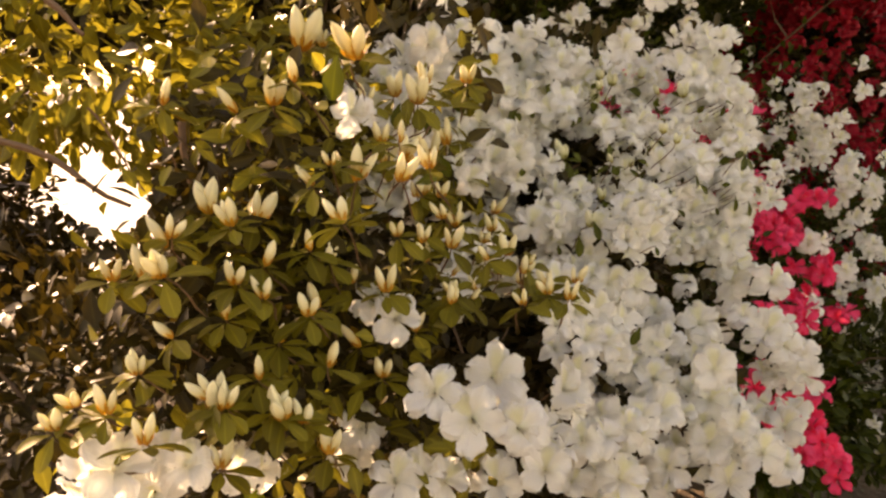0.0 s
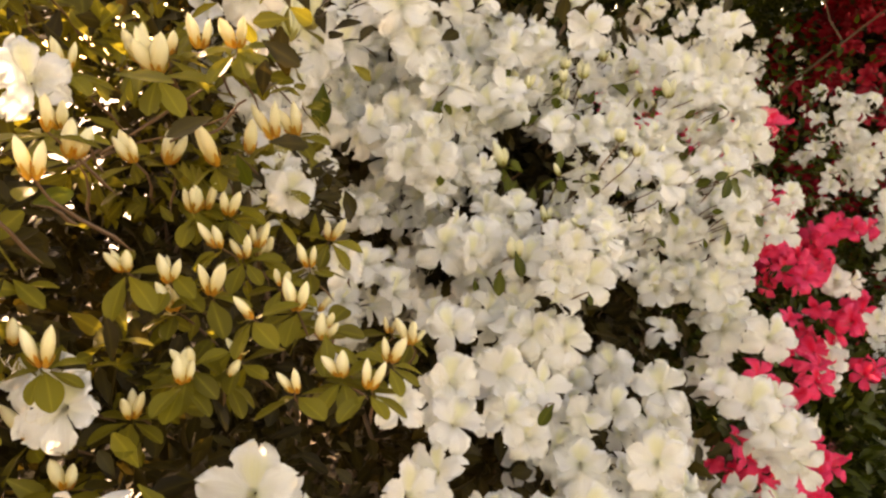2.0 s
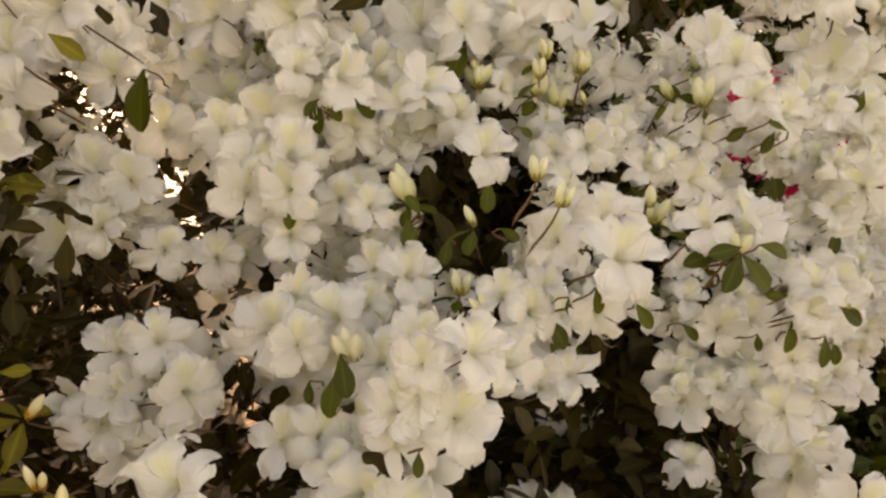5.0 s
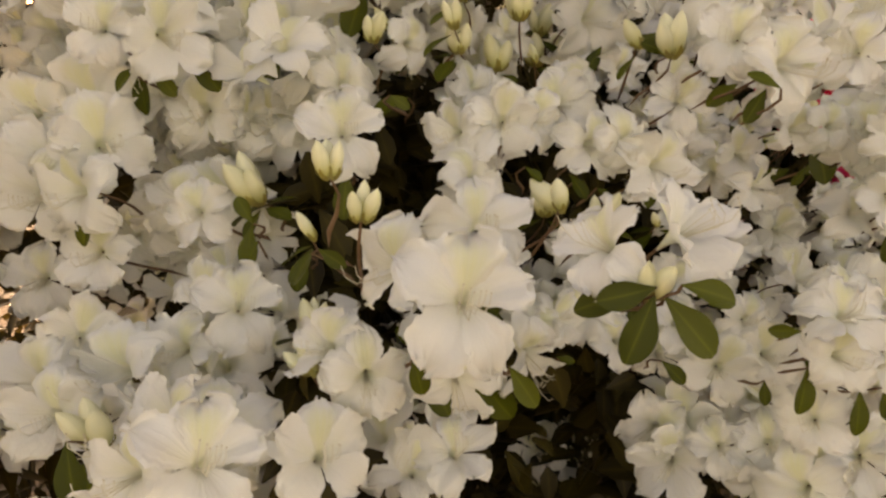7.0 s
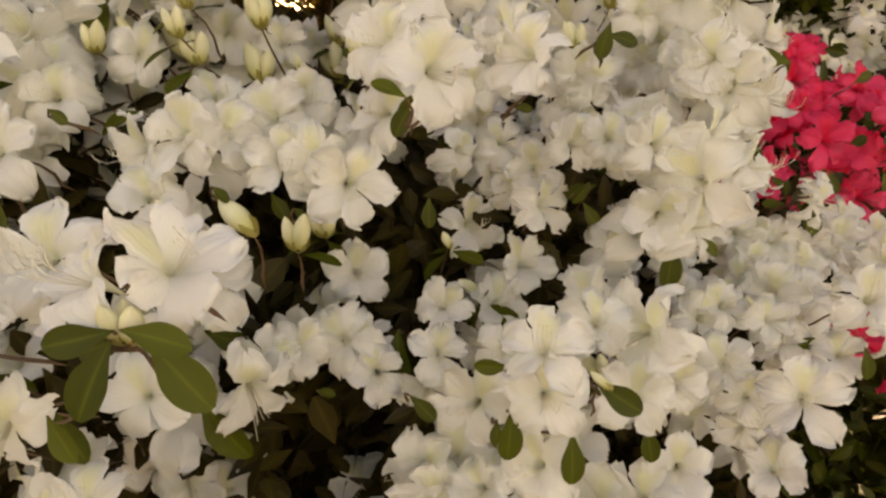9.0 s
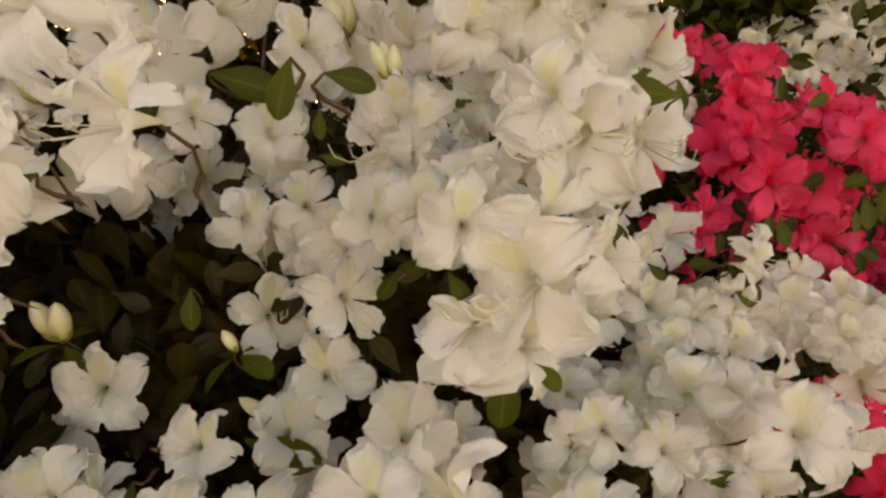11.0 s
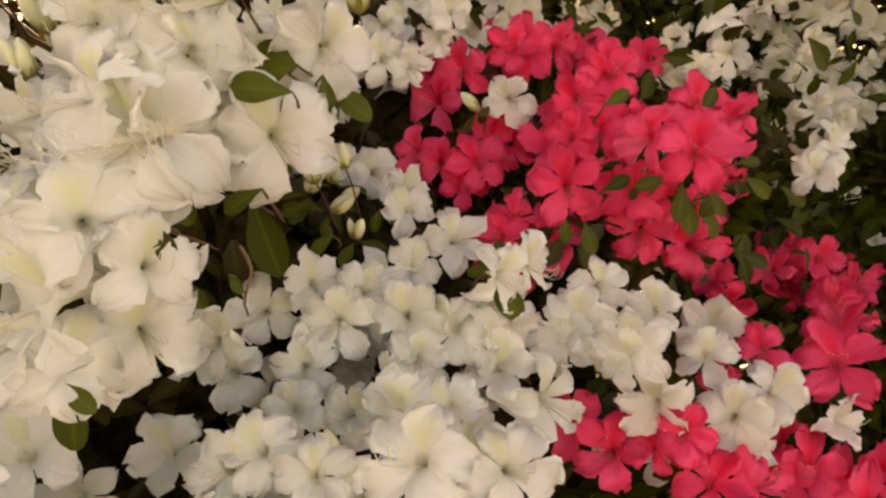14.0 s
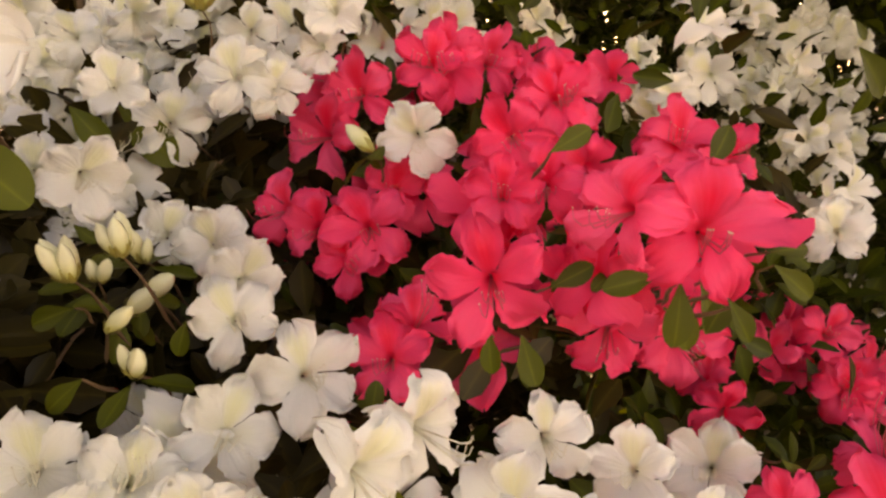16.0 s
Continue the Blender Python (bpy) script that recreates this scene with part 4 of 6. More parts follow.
bloom(white2, 0.350, 1.600, 1.309, 0.080, 56, 6, mates=0, leaves=0)
bloom(white2, 0.720, 1.650, 1.129, 0.056, 8, 38, mates=0, leaves=0)
bloom(white2, 0.582, 1.549, 1.235, 0.046, 28, 5, mates=0, leaves=0)
bloom(white2, 0.540, 1.578, 1.116, 0.057, 48, 38, mates=0, leaves=0)
bloom(white2, 0.393, 1.626, 1.332, 0.062, 68, 3, mates=0, leaves=0)
bloom(white2, 0.474, 1.564, 1.108, 0.049, 51, 37, mates=1, leaves=0)
bloom(white2, 0.586, 1.549, 1.189, 0.045, 11, 2, mates=3, leaves=0)
bloom(white2, 0.430, 1.605, 1.155, 0.053, 50, 20, mates=3, leaves=0)
bloom(white2, 0.499, 1.585, 1.181, 0.047, 54, 9, mates=3, leaves=0)
bloom(white2, 0.483, 1.588, 1.134, 0.049, 47, 29, mates=1, leaves=0)
bloom(white2, 0.325, 1.609, 1.234, 0.057, 57, 14, mates=1, leaves=0)
bloom(white2, 0.708, 1.844, 1.074, 0.061, 65, 8, mates=0, leaves=0)
bloom(white2, 0.746, 1.890, 1.105, 0.060, 3, 20, mates=0, leaves=0)
bloom(white2, 0.418, 1.628, 1.262, 0.047, 49, 17, mates=3, leaves=0)
bloom(white2, 0.519, 1.581, 1.229, 0.045, 43, 13, mates=3, leaves=0)
bloom(white2, 0.624, 1.651, 1.106, 0.045, 24, 34, mates=1, leaves=0)
bloom(white2, 0.694, 1.896, 1.102, 0.059, 7, 25, mates=0, leaves=0)
bloom(white2, 0.761, 1.910, 1.053, 0.058, 4, -3, mates=0, leaves=0)
bloom(white2, 0.426, 1.790, 1.276, 0.056, 26, 14, mates=1, leaves=0)
bloom(white2, 0.376, 1.608, 1.269, 0.045, 53, 5, mates=1, leaves=0)
bloom(white2, 0.644, 1.816, 1.125, 0.052, 14, 25, mates=0, leaves=0)
bloom(white2, 0.610, 1.640, 1.096, 0.045, 27, 31, mates=1, leaves=0)
bloom(white2, 0.423, 1.598, 1.214, 0.045, 59, 7, mates=3, leaves=0)
bloom(white2, 0.448, 1.621, 1.221, 0.045, 47, 17, mates=3, leaves=0)
bloom(white2, 0.374, 1.757, 1.051, 0.056, 52, 23, mates=1, leaves=0)
bloom(white2, 0.612, 1.741, 1.085, 0.045, 20, 31, mates=1, leaves=0)
bloom(white2, 0.647, 1.748, 1.098, 0.045, 16, 35, mates=1, leaves=0)
bloom(white2, 0.618, 1.607, 1.273, 0.080, 52, 10, mates=0, leaves=0)
bloom(white2, 0.617, 1.574, 1.239, 0.059, 60, 6, mates=0, leaves=0)
bloom(white2, 0.633, 1.669, 1.265, 0.066, 52, 1, mates=0, leaves=0)
bloom(white2, 0.612, 1.561, 1.186, 0.053, 59, 25, mates=0, leaves=0)
bloom(white2, 0.612, 1.600, 1.183, 0.056, 61, 8, mates=0, leaves=0)
bloom(white2, 0.547, 1.636, 1.322, 0.052, 45, 8, mates=0, leaves=0)
bloom(white2, 0.605, 1.648, 1.305, 0.050, 62, 4, mates=0, leaves=0)
bloom(white2, 0.624, 1.719, 1.307, 0.057, 48, -5, mates=0, leaves=0)
bloom(white2, 0.742, 1.709, 1.101, 0.055, 43, 34, mates=0, leaves=0)
bloom(white2, 0.641, 1.585, 1.224, 0.045, 70, 20, mates=0, leaves=0)
bloom(white2, 0.808, 1.966, 1.033, 0.065, 4, 19, mates=0, leaves=0)
bloom(white2, 0.616, 1.805, 1.131, 0.056, 33, 19, mates=0, leaves=0)
bloom(white2, 0.517, 1.680, 1.061, 0.052, 41, 34, mates=1, leaves=0)
bloom(white2, 0.580, 1.776, 1.130, 0.054, 39, 19, mates=1, leaves=0)
bloom(white2, 0.659, 1.655, 1.100, 0.045, 41, 35, mates=1, leaves=0)
bloom(white2, 0.670, 1.835, 1.095, 0.053, 15, 32, mates=0, leaves=0)
bloom(white2, 0.523, 1.766, 1.130, 0.054, 44, 18, mates=1, leaves=0)
bloom(white2, 0.523, 1.732, 1.096, 0.052, 36, 23, mates=1, leaves=0)
bloom(white2, 0.831, 2.003, 1.047, 0.056, 16, 29, mates=0, leaves=0)
bloom(white2, 0.582, 1.726, 1.087, 0.045, 43, 30, mates=1, leaves=0)
bloom(white2, 0.465, 1.771, 0.988, 0.056, 48, 29, mates=1, leaves=0)
bloom(white2, 0.573, 1.748, 1.105, 0.047, 41, 18, mates=1, leaves=0)
bloom(white2, 0.632, 1.792, 1.107, 0.045, 32, 12, mates=1, leaves=0)
bloom(white2, 0.775, 2.013, 1.062, 0.054, 10, 26, mates=0, leaves=0)
bloom(white2, 0.678, 1.757, 1.099, 0.045, 30, 26, mates=1, leaves=0)
bloom(white2, 0.657, 1.835, 1.121, 0.045, 38, 20, mates=0, leaves=0)
bloom(white2, 0.881, 2.096, 0.992, 0.050, 56, 24, mates=0, leaves=0)
bloom(white2, 0.680, 1.873, 1.160, 0.051, 73, 4, mates=0, leaves=0)
bloom(white2, 0.613, 1.880, 1.170, 0.054, 48, 25, mates=0, leaves=0)
bloom(white2, 0.600, 1.840, 1.155, 0.047, 49, 25, mates=0, leaves=0)
bloom(white2, 0.584, 1.803, 1.148, 0.045, 52, 37, mates=0, leaves=0)
bloom(white2, 0.551, 1.787, 1.152, 0.045, 53, 31, mates=0, leaves=0)
bloom(white2, 0.705, 1.944, 1.130, 0.049, 30, 17, mates=0, leaves=0)
bloom(white2, 0.763, 2.088, 1.060, 0.061, 1, 26, mates=0, leaves=0)
bloom(white2, 0.739, 1.973, 1.108, 0.047, 1, 26, mates=0, leaves=0)
bloom(white2, 0.453, 1.923, 1.093, 0.056, 26, 31, mates=1, leaves=0)
bloom(white2, 0.481, 1.876, 1.251, 0.045, 60, -3, mates=1, leaves=0)
bloom(white2, 0.483, 1.929, 1.053, 0.056, 58, 31, mates=1, leaves=0)
bloom(white2, 0.568, 1.883, 1.188, 0.045, 43, 22, mates=0, leaves=0)
bloom(white2, 0.475, 1.969, 1.199, 0.053, 49, 16, mates=0, leaves=0)
bloom(white2, 0.574, 2.051, 1.263, 0.053, 29, -1, mates=0, leaves=0)
bloom(white2, 0.444, 2.031, 1.302, 0.056, 43, 10, mates=0, leaves=0)
bloom(white2, 0.390, 2.019, 1.266, 0.057, 46, -1, mates=0, leaves=0)
bloom(white2, 0.536, 1.926, 1.193, 0.045, 52, 14, mates=0, leaves=0)
bloom(white2, 0.460, 2.054, 1.294, 0.050, 58, 1, mates=0, leaves=0)
bloom(white2, 0.820, 2.287, 1.182, 0.056, -5, 10, mates=0, leaves=0)
bloom(white2, 0.445, 1.955, 1.204, 0.045, 38, 22, mates=0, leaves=0)
bloom(white2, 0.381, 1.982, 1.295, 0.045, 51, 11, mates=0, leaves=0)
bloom(white2, 0.234, 2.145, 1.330, 0.061, 60, 6, mates=2)
bloom(white2, 0.496, 2.073, 1.347, 0.046, 29, 18, mates=2)
bloom(white2, 0.392, 1.957, 1.233, 0.048, 82, 4, mates=2)
bloom(white2, 0.662, 1.804, 1.067, 0.052, 71, 54, mates=1)
buds(white2, 0.596, 1.690, 1.289, 2, 0.020, 5, young=False)
buds(white2, 0.428, 1.814, 1.310, 3, 0.025, 4, young=False)
bloom(white2, 0.676, 1.784, 1.048, 0.068, 8, 33, mates=0)
bloom(white2, 0.631, 1.610, 1.075, 0.049, 1, 28, mates=2)
bloom(white2, 0.576, 1.613, 1.038, 0.061, -19, 33, mates=2)
bloom(white2, 0.675, 1.712, 0.948, 0.058, 3, 40, mates=1)
bloom(white2, 0.617, 1.541, 1.019, 0.050, 12, 21, mates=1)
bloom(white2, 0.583, 1.581, 0.798, 0.078, 13, 15, mates=0)
leaf(white2, 0.421, 1.502, 1.095, 0.005, -0.017, -0.047)
leaf(white2, 0.450, 1.553, 1.101, 0.040, 0.011, -0.010)
leaf(white2, 0.537, 1.601, 1.037, 0.037, 0.009, -0.017)
leaf(white2, 0.445, 1.639, 1.274, 0.003, -0.008, -0.015)
leaf(white2, 0.451, 1.628, 1.249, 0.015, 0.003, -0.004)
leaf(white2, 0.531, 1.751, 1.215, 0.025, -0.005, -0.049)
leaf(white2, 0.646, 1.619, 1.211, 0.009, -0.002, -0.006)
leaf(white2, 0.362, 1.961, 1.280, 0.028, 0.004, -0.026)
leaf(white2, 0.354, 2.007, 1.279, 0.042, 0.009, -0.037)
leaf(white2, 0.372, 1.948, 1.211, -0.002, -0.007, -0.007)
leaf(white2, 0.373, 1.947, 1.204, 0.018, 0.002, -0.010)
stick(white2, -0.225, 1.523, 1.345, 0.001, -0.004, -0.062, 0.0020)
stick(white2, 0.169, 2.047, 1.333, 0.037, 0.037, 0.027, 0.0016)
stick(white2, 0.340, 1.908, 1.122, 0.023, 0.021, -0.007, 0.0014)
stick(white2, 0.250, 2.110, 1.193, 0.045, 0.042, 0.027, 0.0018)
stick(white2, 0.597, 1.674, 1.206, 0.004, 0.003, -0.039, 0.0012)
stick(white2, 0.401, 1.878, 1.112, 0.018, 0.033, 0.033, 0.0018)
stick(white2, 0.356, 2.059, 1.205, 0.016, 0.030, 0.030, 0.0018)
stick(white2, 0.146, 1.915, 1.335, -0.011, 0.017, 0.041, 0.0018)
buds(white2, 0.415, 2.030, 1.347, 3, 0.039, 3, young=False)
buds(white2, 0.337, 1.531, 1.148, 2, 0.026, 3, young=False)
buds(white2, 0.547, 1.597, 1.048, 2, 0.024, 3, young=False)
buds(white2, 0.510, 1.841, 1.210, 4, 0.020, 3, young=False)
buds(white2, 0.529, 1.854, 1.221, 3, 0.020, 3, young=False)

# flowering twigs of the first white shrub
leaf(white1, -0.028, 1.265, 1.276, -0.001, -0.012, -0.053)
leaf(white1, 0.480, 1.227, 1.192, 0.022, 0.005, -0.023)
leaf(white1, 0.331, 1.397, 1.064, 0.029, 0.003, -0.042)
leaf(white1, 0.488, 1.210, 1.203, 0.020, 0.009, -0.004)
leaf(white1, 0.466, 1.236, 1.188, -0.021, -0.012, -0.005)
leaf(white1, 0.153, 1.422, 1.285, -0.007, -0.017, -0.043)
leaf(white1, 0.206, 1.458, 1.326, -0.007, -0.015, -0.039)
leaf(white1, 0.544, 1.411, 1.102, 0.002, -0.007, -0.028)
leaf(white1, 0.575, 1.423, 1.090, 0.004, -0.006, -0.028)
leaf(white1, 0.282, 1.308, 1.210, 0.002, -0.007, -0.027)
leaf(white1, 0.141, 1.339, 1.274, 0.018, 0.002, -0.026)
leaf(white1, 0.114, 1.321, 1.261, 0.002, -0.008, -0.029)
leaf(white1, 0.392, 1.182, 1.166, 0.005, -0.002, -0.017)
leaf(white1, 0.135, 1.451, 1.294, 0.023, 0.005, -0.024)
leaf(white1, 0.258, 1.431, 1.245, -0.024, -0.016, -0.011)
leaf(white1, 0.132, 1.254, 1.180, -0.004, -0.009, -0.022)
leaf(white1, 0.482, 1.428, 1.267, -0.015, -0.011, -0.011)
leaf(white1, 0.228, 1.293, 1.164, -0.007, -0.009, -0.019)
leaf(white1, 0.538, 1.420, 1.122, -0.017, -0.009, -0.001)
leaf(white1, 0.120, 1.324, 1.261, 0.016, 0.003, -0.016)
leaf(white1, 0.440, 1.438, 1.282, -0.017, -0.006, 0.009)
leaf(white1, 0.232, 1.284, 1.177, -0.011, -0.001, 0.016)
leaf(white1, 0.125, 1.305, 1.263, -0.012, -0.010, -0.013)
leaf(white1, 0.583, 1.435, 1.117, 0.025, 0.007, -0.016)
leaf(white1, 0.323, 1.412, 1.105, 0.028, 0.010, -0.010)
leaf(white1, 0.500, 1.377, 1.267, -0.007, -0.008, -0.017)
leaf(white1, 0.303, 1.391, 1.075, -0.026, -0.010, 0.009)
leaf(white1, 0.572, 1.450, 1.305, -0.003, -0.006, -0.017)
leaf(white1, 0.508, 1.355, 1.269, -0.015, -0.005, 0.008)
leaf(white1, 0.563, 1.479, 1.300, 0.016, 0.007, -0.003)
leaf(white1, 0.639, 1.697, 1.294, 0.005, -0.002, -0.017)
buds(white1, 0.229, 1.166, 1.089, 3, 0.027, 4, 0.18, young=False)
buds(white1, 0.208, 1.321, 1.181, 3, 0.032, 4, -0.36, young=False)
buds(white1, 0.441, 1.432, 1.282, 3, 0.027, 4, 0.00, young=False)
buds(white1, 0.311, 1.228, 1.120, 2, 0.021, 4, -0.84, young=False)
buds(white1, 0.280, 1.274, 1.177, 1, 0.022, 4, -0.36, young=False)
buds(white1, 0.412, 1.304, 1.205, 1, 0.017, 4, -0.36, young=False)
buds(white1, 0.409, 1.484, 1.286, 1, 0.023, 4, -0.58, young=False)
buds(white1, 0.295, 1.514, 1.265, 3, 0.026, 4, 0.00, young=False)
buds(white1, 0.474, 1.224, 1.192, 3, 0.016, 4, 0.00, young=False)
buds(white1, 0.222, 1.462, 1.292, 1, 0.021, 4, -0.58, young=False)
buds(white1, 0.389, 1.387, 1.186, 1, 0.026, 4, -1.19, young=False)
buds(white1, 0.202, 1.544, 1.278, 3, 0.033, 4, 0.00, young=False)
buds(white1, 0.590, 1.432, 1.117, 1, 0.017, 4, -1.60, young=False)
buds(white1, 0.334, 1.372, 1.160, 1, 0.019, 4, -0.18, young=False)
buds(white1, 0.322, 1.522, 1.272, 1, 0.018, 4, -0.58, young=False)
buds(white1, 0.427, 1.694, 1.319, 4, 0.030, 4, 0.00, young=False)
bloom(white1, 0.244, 0.954, 0.780, 0.074, -9, 38, mates=1, leaves=0)
bloom(white1, 0.342, 1.071, 0.734, 0.078, -18, 31, mates=1, leaves=0)
bloom(white1, 0.407, 1.078, 0.768, 0.078, -16, 30, mates=1, leaves=0)
bloom(white1, 0.434, 1.059, 0.717, 0.077, -23, 36, mates=1, leaves=0)
bloom(white1, 0.471, 1.035, 0.776, 0.071, -25, 29, mates=1, leaves=0)
bloom(white1, 0.621, 1.283, 0.700, 0.080, -15, 29, mates=1, leaves=0)
bloom(white1, 0.061, 1.292, 1.379, 0.080, 1, -4, mates=1, leaves=0)
bloom(white1, 0.394, 1.044, 0.901, 0.070, -17, 21, mates=1, leaves=0)
bloom(white1, 0.064, 1.312, 1.237, 0.080, 1, 3, mates=1, leaves=0)
bloom(white1, 0.310, 1.340, 1.367, 0.065, -10, -3, mates=1, leaves=0)
bloom(white1, 0.176, 0.938, 1.020, 0.056, 17, 27, mates=1, leaves=0)
bloom(white1, 0.553, 1.235, 0.900, 0.078, -19, 24, mates=1, leaves=0)
bloom(white1, 0.436, 1.234, 0.913, 0.079, -12, 29, mates=1, leaves=0)
bloom(white1, 0.295, 1.118, 1.003, 0.066, -1, 12, mates=1, leaves=0)
bloom(white1, 0.232, 1.030, 0.948, 0.060, 4, 29, mates=1, leaves=0)
bloom(white1, 0.222, 1.060, 0.985, 0.062, 5, 30, mates=1, leaves=0)
bloom(white1, 0.143, 1.190, 1.089, 0.069, 4, 19, mates=1, leaves=0)
bloom(white1, 0.253, 1.124, 1.010, 0.064, -9, 21, mates=1, leaves=0)
bloom(white1, 0.630, 1.279, 0.843, 0.076, -17, 27, mates=1, leaves=0)
bloom(white1, -0.015, 1.341, 1.329, 0.079, 17, -2, mates=1, leaves=0)
bloom(white1, 0.089, 1.307, 1.330, 0.075, 12, -3, mates=1, leaves=0)
bloom(white1, 0.627, 1.398, 0.941, 0.080, -9, 20, mates=1, leaves=0)
bloom(white1, 0.379, 1.297, 0.913, 0.076, -7, 23, mates=1, leaves=0)
bloom(white1, 0.374, 1.208, 0.888, 0.069, -7, 27, mates=1, leaves=0)
bloom(white1, -0.044, 1.111, 1.222, 0.060, 25, 5, mates=1, leaves=0)
bloom(white1, -0.028, 1.383, 1.246, 0.080, 18, 2, mates=1, leaves=0)
bloom(white1, 0.189, 1.210, 1.099, 0.064, 1, 13, mates=1, leaves=0)
bloom(white1, 0.314, 1.205, 0.862, 0.064, -3, 28, mates=1, leaves=0)
bloom(white1, 0.555, 1.447, 0.999, 0.076, -15, 15, mates=1, leaves=0)
bloom(white1, 0.125, 1.245, 1.190, 0.063, 10, 7, mates=1, leaves=0)
bloom(white1, 0.500, 1.631, 1.259, 0.074, -10, 1, mates=3, leaves=0)
bloom(white1, 0.565, 1.608, 1.230, 0.074, -9, 3, mates=3, leaves=0)
bloom(white1, 0.320, 1.134, 1.077, 0.062, 20, 24, mates=0, leaves=0)
bloom(white1, 0.279, 1.125, 1.078, 0.051, 8, 27, mates=1, leaves=0)
bloom(white1, 0.096, 1.161, 1.037, 0.062, 51, 20, mates=1, leaves=0)
bloom(white1, 0.026, 1.144, 1.002, 0.064, 42, 28, mates=1, leaves=0)
bloom(white1, -0.088, 1.256, 1.306, 0.069, 47, -1, mates=1, leaves=0)
bloom(white1, 0.086, 1.251, 1.183, 0.064, 26, 10, mates=1, leaves=0)
bloom(white1, 0.022, 1.169, 1.058, 0.061, 36, 33, mates=1, leaves=0)
bloom(white1, 0.462, 1.435, 1.325, 0.065, -8, 12, mates=3, leaves=0)
bloom(white1, 0.055, 1.178, 1.069, 0.059, 43, 31, mates=1, leaves=0)
bloom(white1, 0.180, 1.160, 1.018, 0.054, 34, 30, mates=1, leaves=0)
bloom(white1, -0.027, 1.293, 1.222, 0.069, 42, 6, mates=1, leaves=0)
bloom(white1, -0.055, 1.261, 1.268, 0.065, 45, 2, mates=1, leaves=0)
bloom(white1, 0.280, 1.158, 1.120, 0.047, 22, 32, mates=1, leaves=0)
bloom(white1, 0.183, 1.174, 1.089, 0.052, 33, 23, mates=1, leaves=0)
bloom(white1, 0.217, 1.409, 1.339, 0.064, 19, 2, mates=1, leaves=0)
bloom(white1, 0.204, 1.245, 1.104, 0.053, 16, 19, mates=1, leaves=0)
bloom(white1, 0.031, 1.154, 1.025, 0.052, 47, 25, mates=1, leaves=0)
bloom(white1, 0.297, 1.119, 1.117, 0.045, 12, 24, mates=1, leaves=0)
bloom(white1, 0.033, 1.297, 1.228, 0.057, 38, 11, mates=1, leaves=0)
bloom(white1, 0.138, 1.350, 1.233, 0.059, 28, 6, mates=1, leaves=0)
bloom(white1, 0.161, 1.393, 1.223, 0.062, 24, 6, mates=1, leaves=0)
bloom(white1, -0.028, 1.248, 1.179, 0.056, 44, 10, mates=1, leaves=0)
bloom(white1, 0.128, 1.257, 1.150, 0.053, 33, 14, mates=1, leaves=0)
bloom(white1, 0.035, 1.287, 1.109, 0.059, 38, 16, mates=1, leaves=0)
bloom(white1, 0.141, 1.319, 1.173, 0.055, 24, 11, mates=1, leaves=0)
bloom(white1, 0.466, 1.472, 0.982, 0.063, 0, 14, mates=1, leaves=0)
bloom(white1, 0.004, 1.247, 1.120, 0.054, 32, 15, mates=1, leaves=0)
bloom(white1, 0.194, 1.281, 1.128, 0.049, 25, 31, mates=1, leaves=0)
bloom(white1, 0.553, 1.424, 1.064, 0.053, -10, 24, mates=1, leaves=0)
bloom(white1, 0.323, 1.366, 1.231, 0.048, 2, 5, mates=1, leaves=0)
bloom(white1, 0.321, 1.224, 1.139, 0.045, 9, 27, mates=1, leaves=0)
bloom(white1, 0.541, 1.408, 1.289, 0.045, -9, 6, mates=3, leaves=0)
bloom(white1, 0.600, 1.657, 1.332, 0.074, -0, -2, mates=3, leaves=0)
bloom(white1, 0.548, 1.678, 1.292, 0.072, -7, 5, mates=3, leaves=0)
bloom(white1, 0.585, 1.617, 1.283, 0.061, -10, 5, mates=3, leaves=0)
bloom(white1, 0.409, 1.194, 1.189, 0.065, 31, 25, mates=0, leaves=0)
bloom(white1, 0.335, 1.123, 1.134, 0.056, 54, 39, mates=0, leaves=0)
bloom(white1, 0.485, 1.236, 1.220, 0.047, 57, 42, mates=0, leaves=0)
bloom(white1, 0.389, 1.256, 1.203, 0.055, 34, 24, mates=0, leaves=0)
bloom(white1, 0.453, 1.222, 1.213, 0.045, -21, 33, mates=0, leaves=0)
bloom(white1, 0.342, 1.191, 1.102, 0.051, 48, 39, mates=0, leaves=0)
bloom(white1, 0.352, 1.233, 1.182, 0.050, -9, 13, mates=0, leaves=0)
bloom(white1, 0.349, 1.219, 1.129, 0.050, 33, 10, mates=0, leaves=0)
bloom(white1, 0.117, 1.282, 1.215, 0.069, 58, 13, mates=0, leaves=0)
bloom(white1, 0.280, 1.309, 1.234, 0.058, 38, 17, mates=0, leaves=0)
bloom(white1, 0.237, 1.264, 1.133, 0.059, 47, 30, mates=0, leaves=0)
bloom(white1, 0.374, 1.273, 1.072, 0.051, 29, 49, mates=0, leaves=0)
bloom(white1, 0.147, 1.311, 1.284, 0.061, 62, 1, mates=0, leaves=0)
bloom(white1, 0.082, 1.268, 1.205, 0.063, 47, 9, mates=0, leaves=0)
bloom(white1, 0.394, 1.224, 1.134, 0.045, 32, -12, mates=1, leaves=0)
bloom(white1, 0.375, 1.398, 1.075, 0.061, 53, -17, mates=1, leaves=0)
bloom(white1, 0.354, 1.371, 1.241, 0.051, 20, 11, mates=1, leaves=0)
bloom(white1, 0.491, 1.477, 1.064, 0.059, 7, 18, mates=1, leaves=0)
bloom(white1, 0.532, 1.476, 1.015, 0.058, 2, 28, mates=1, leaves=0)
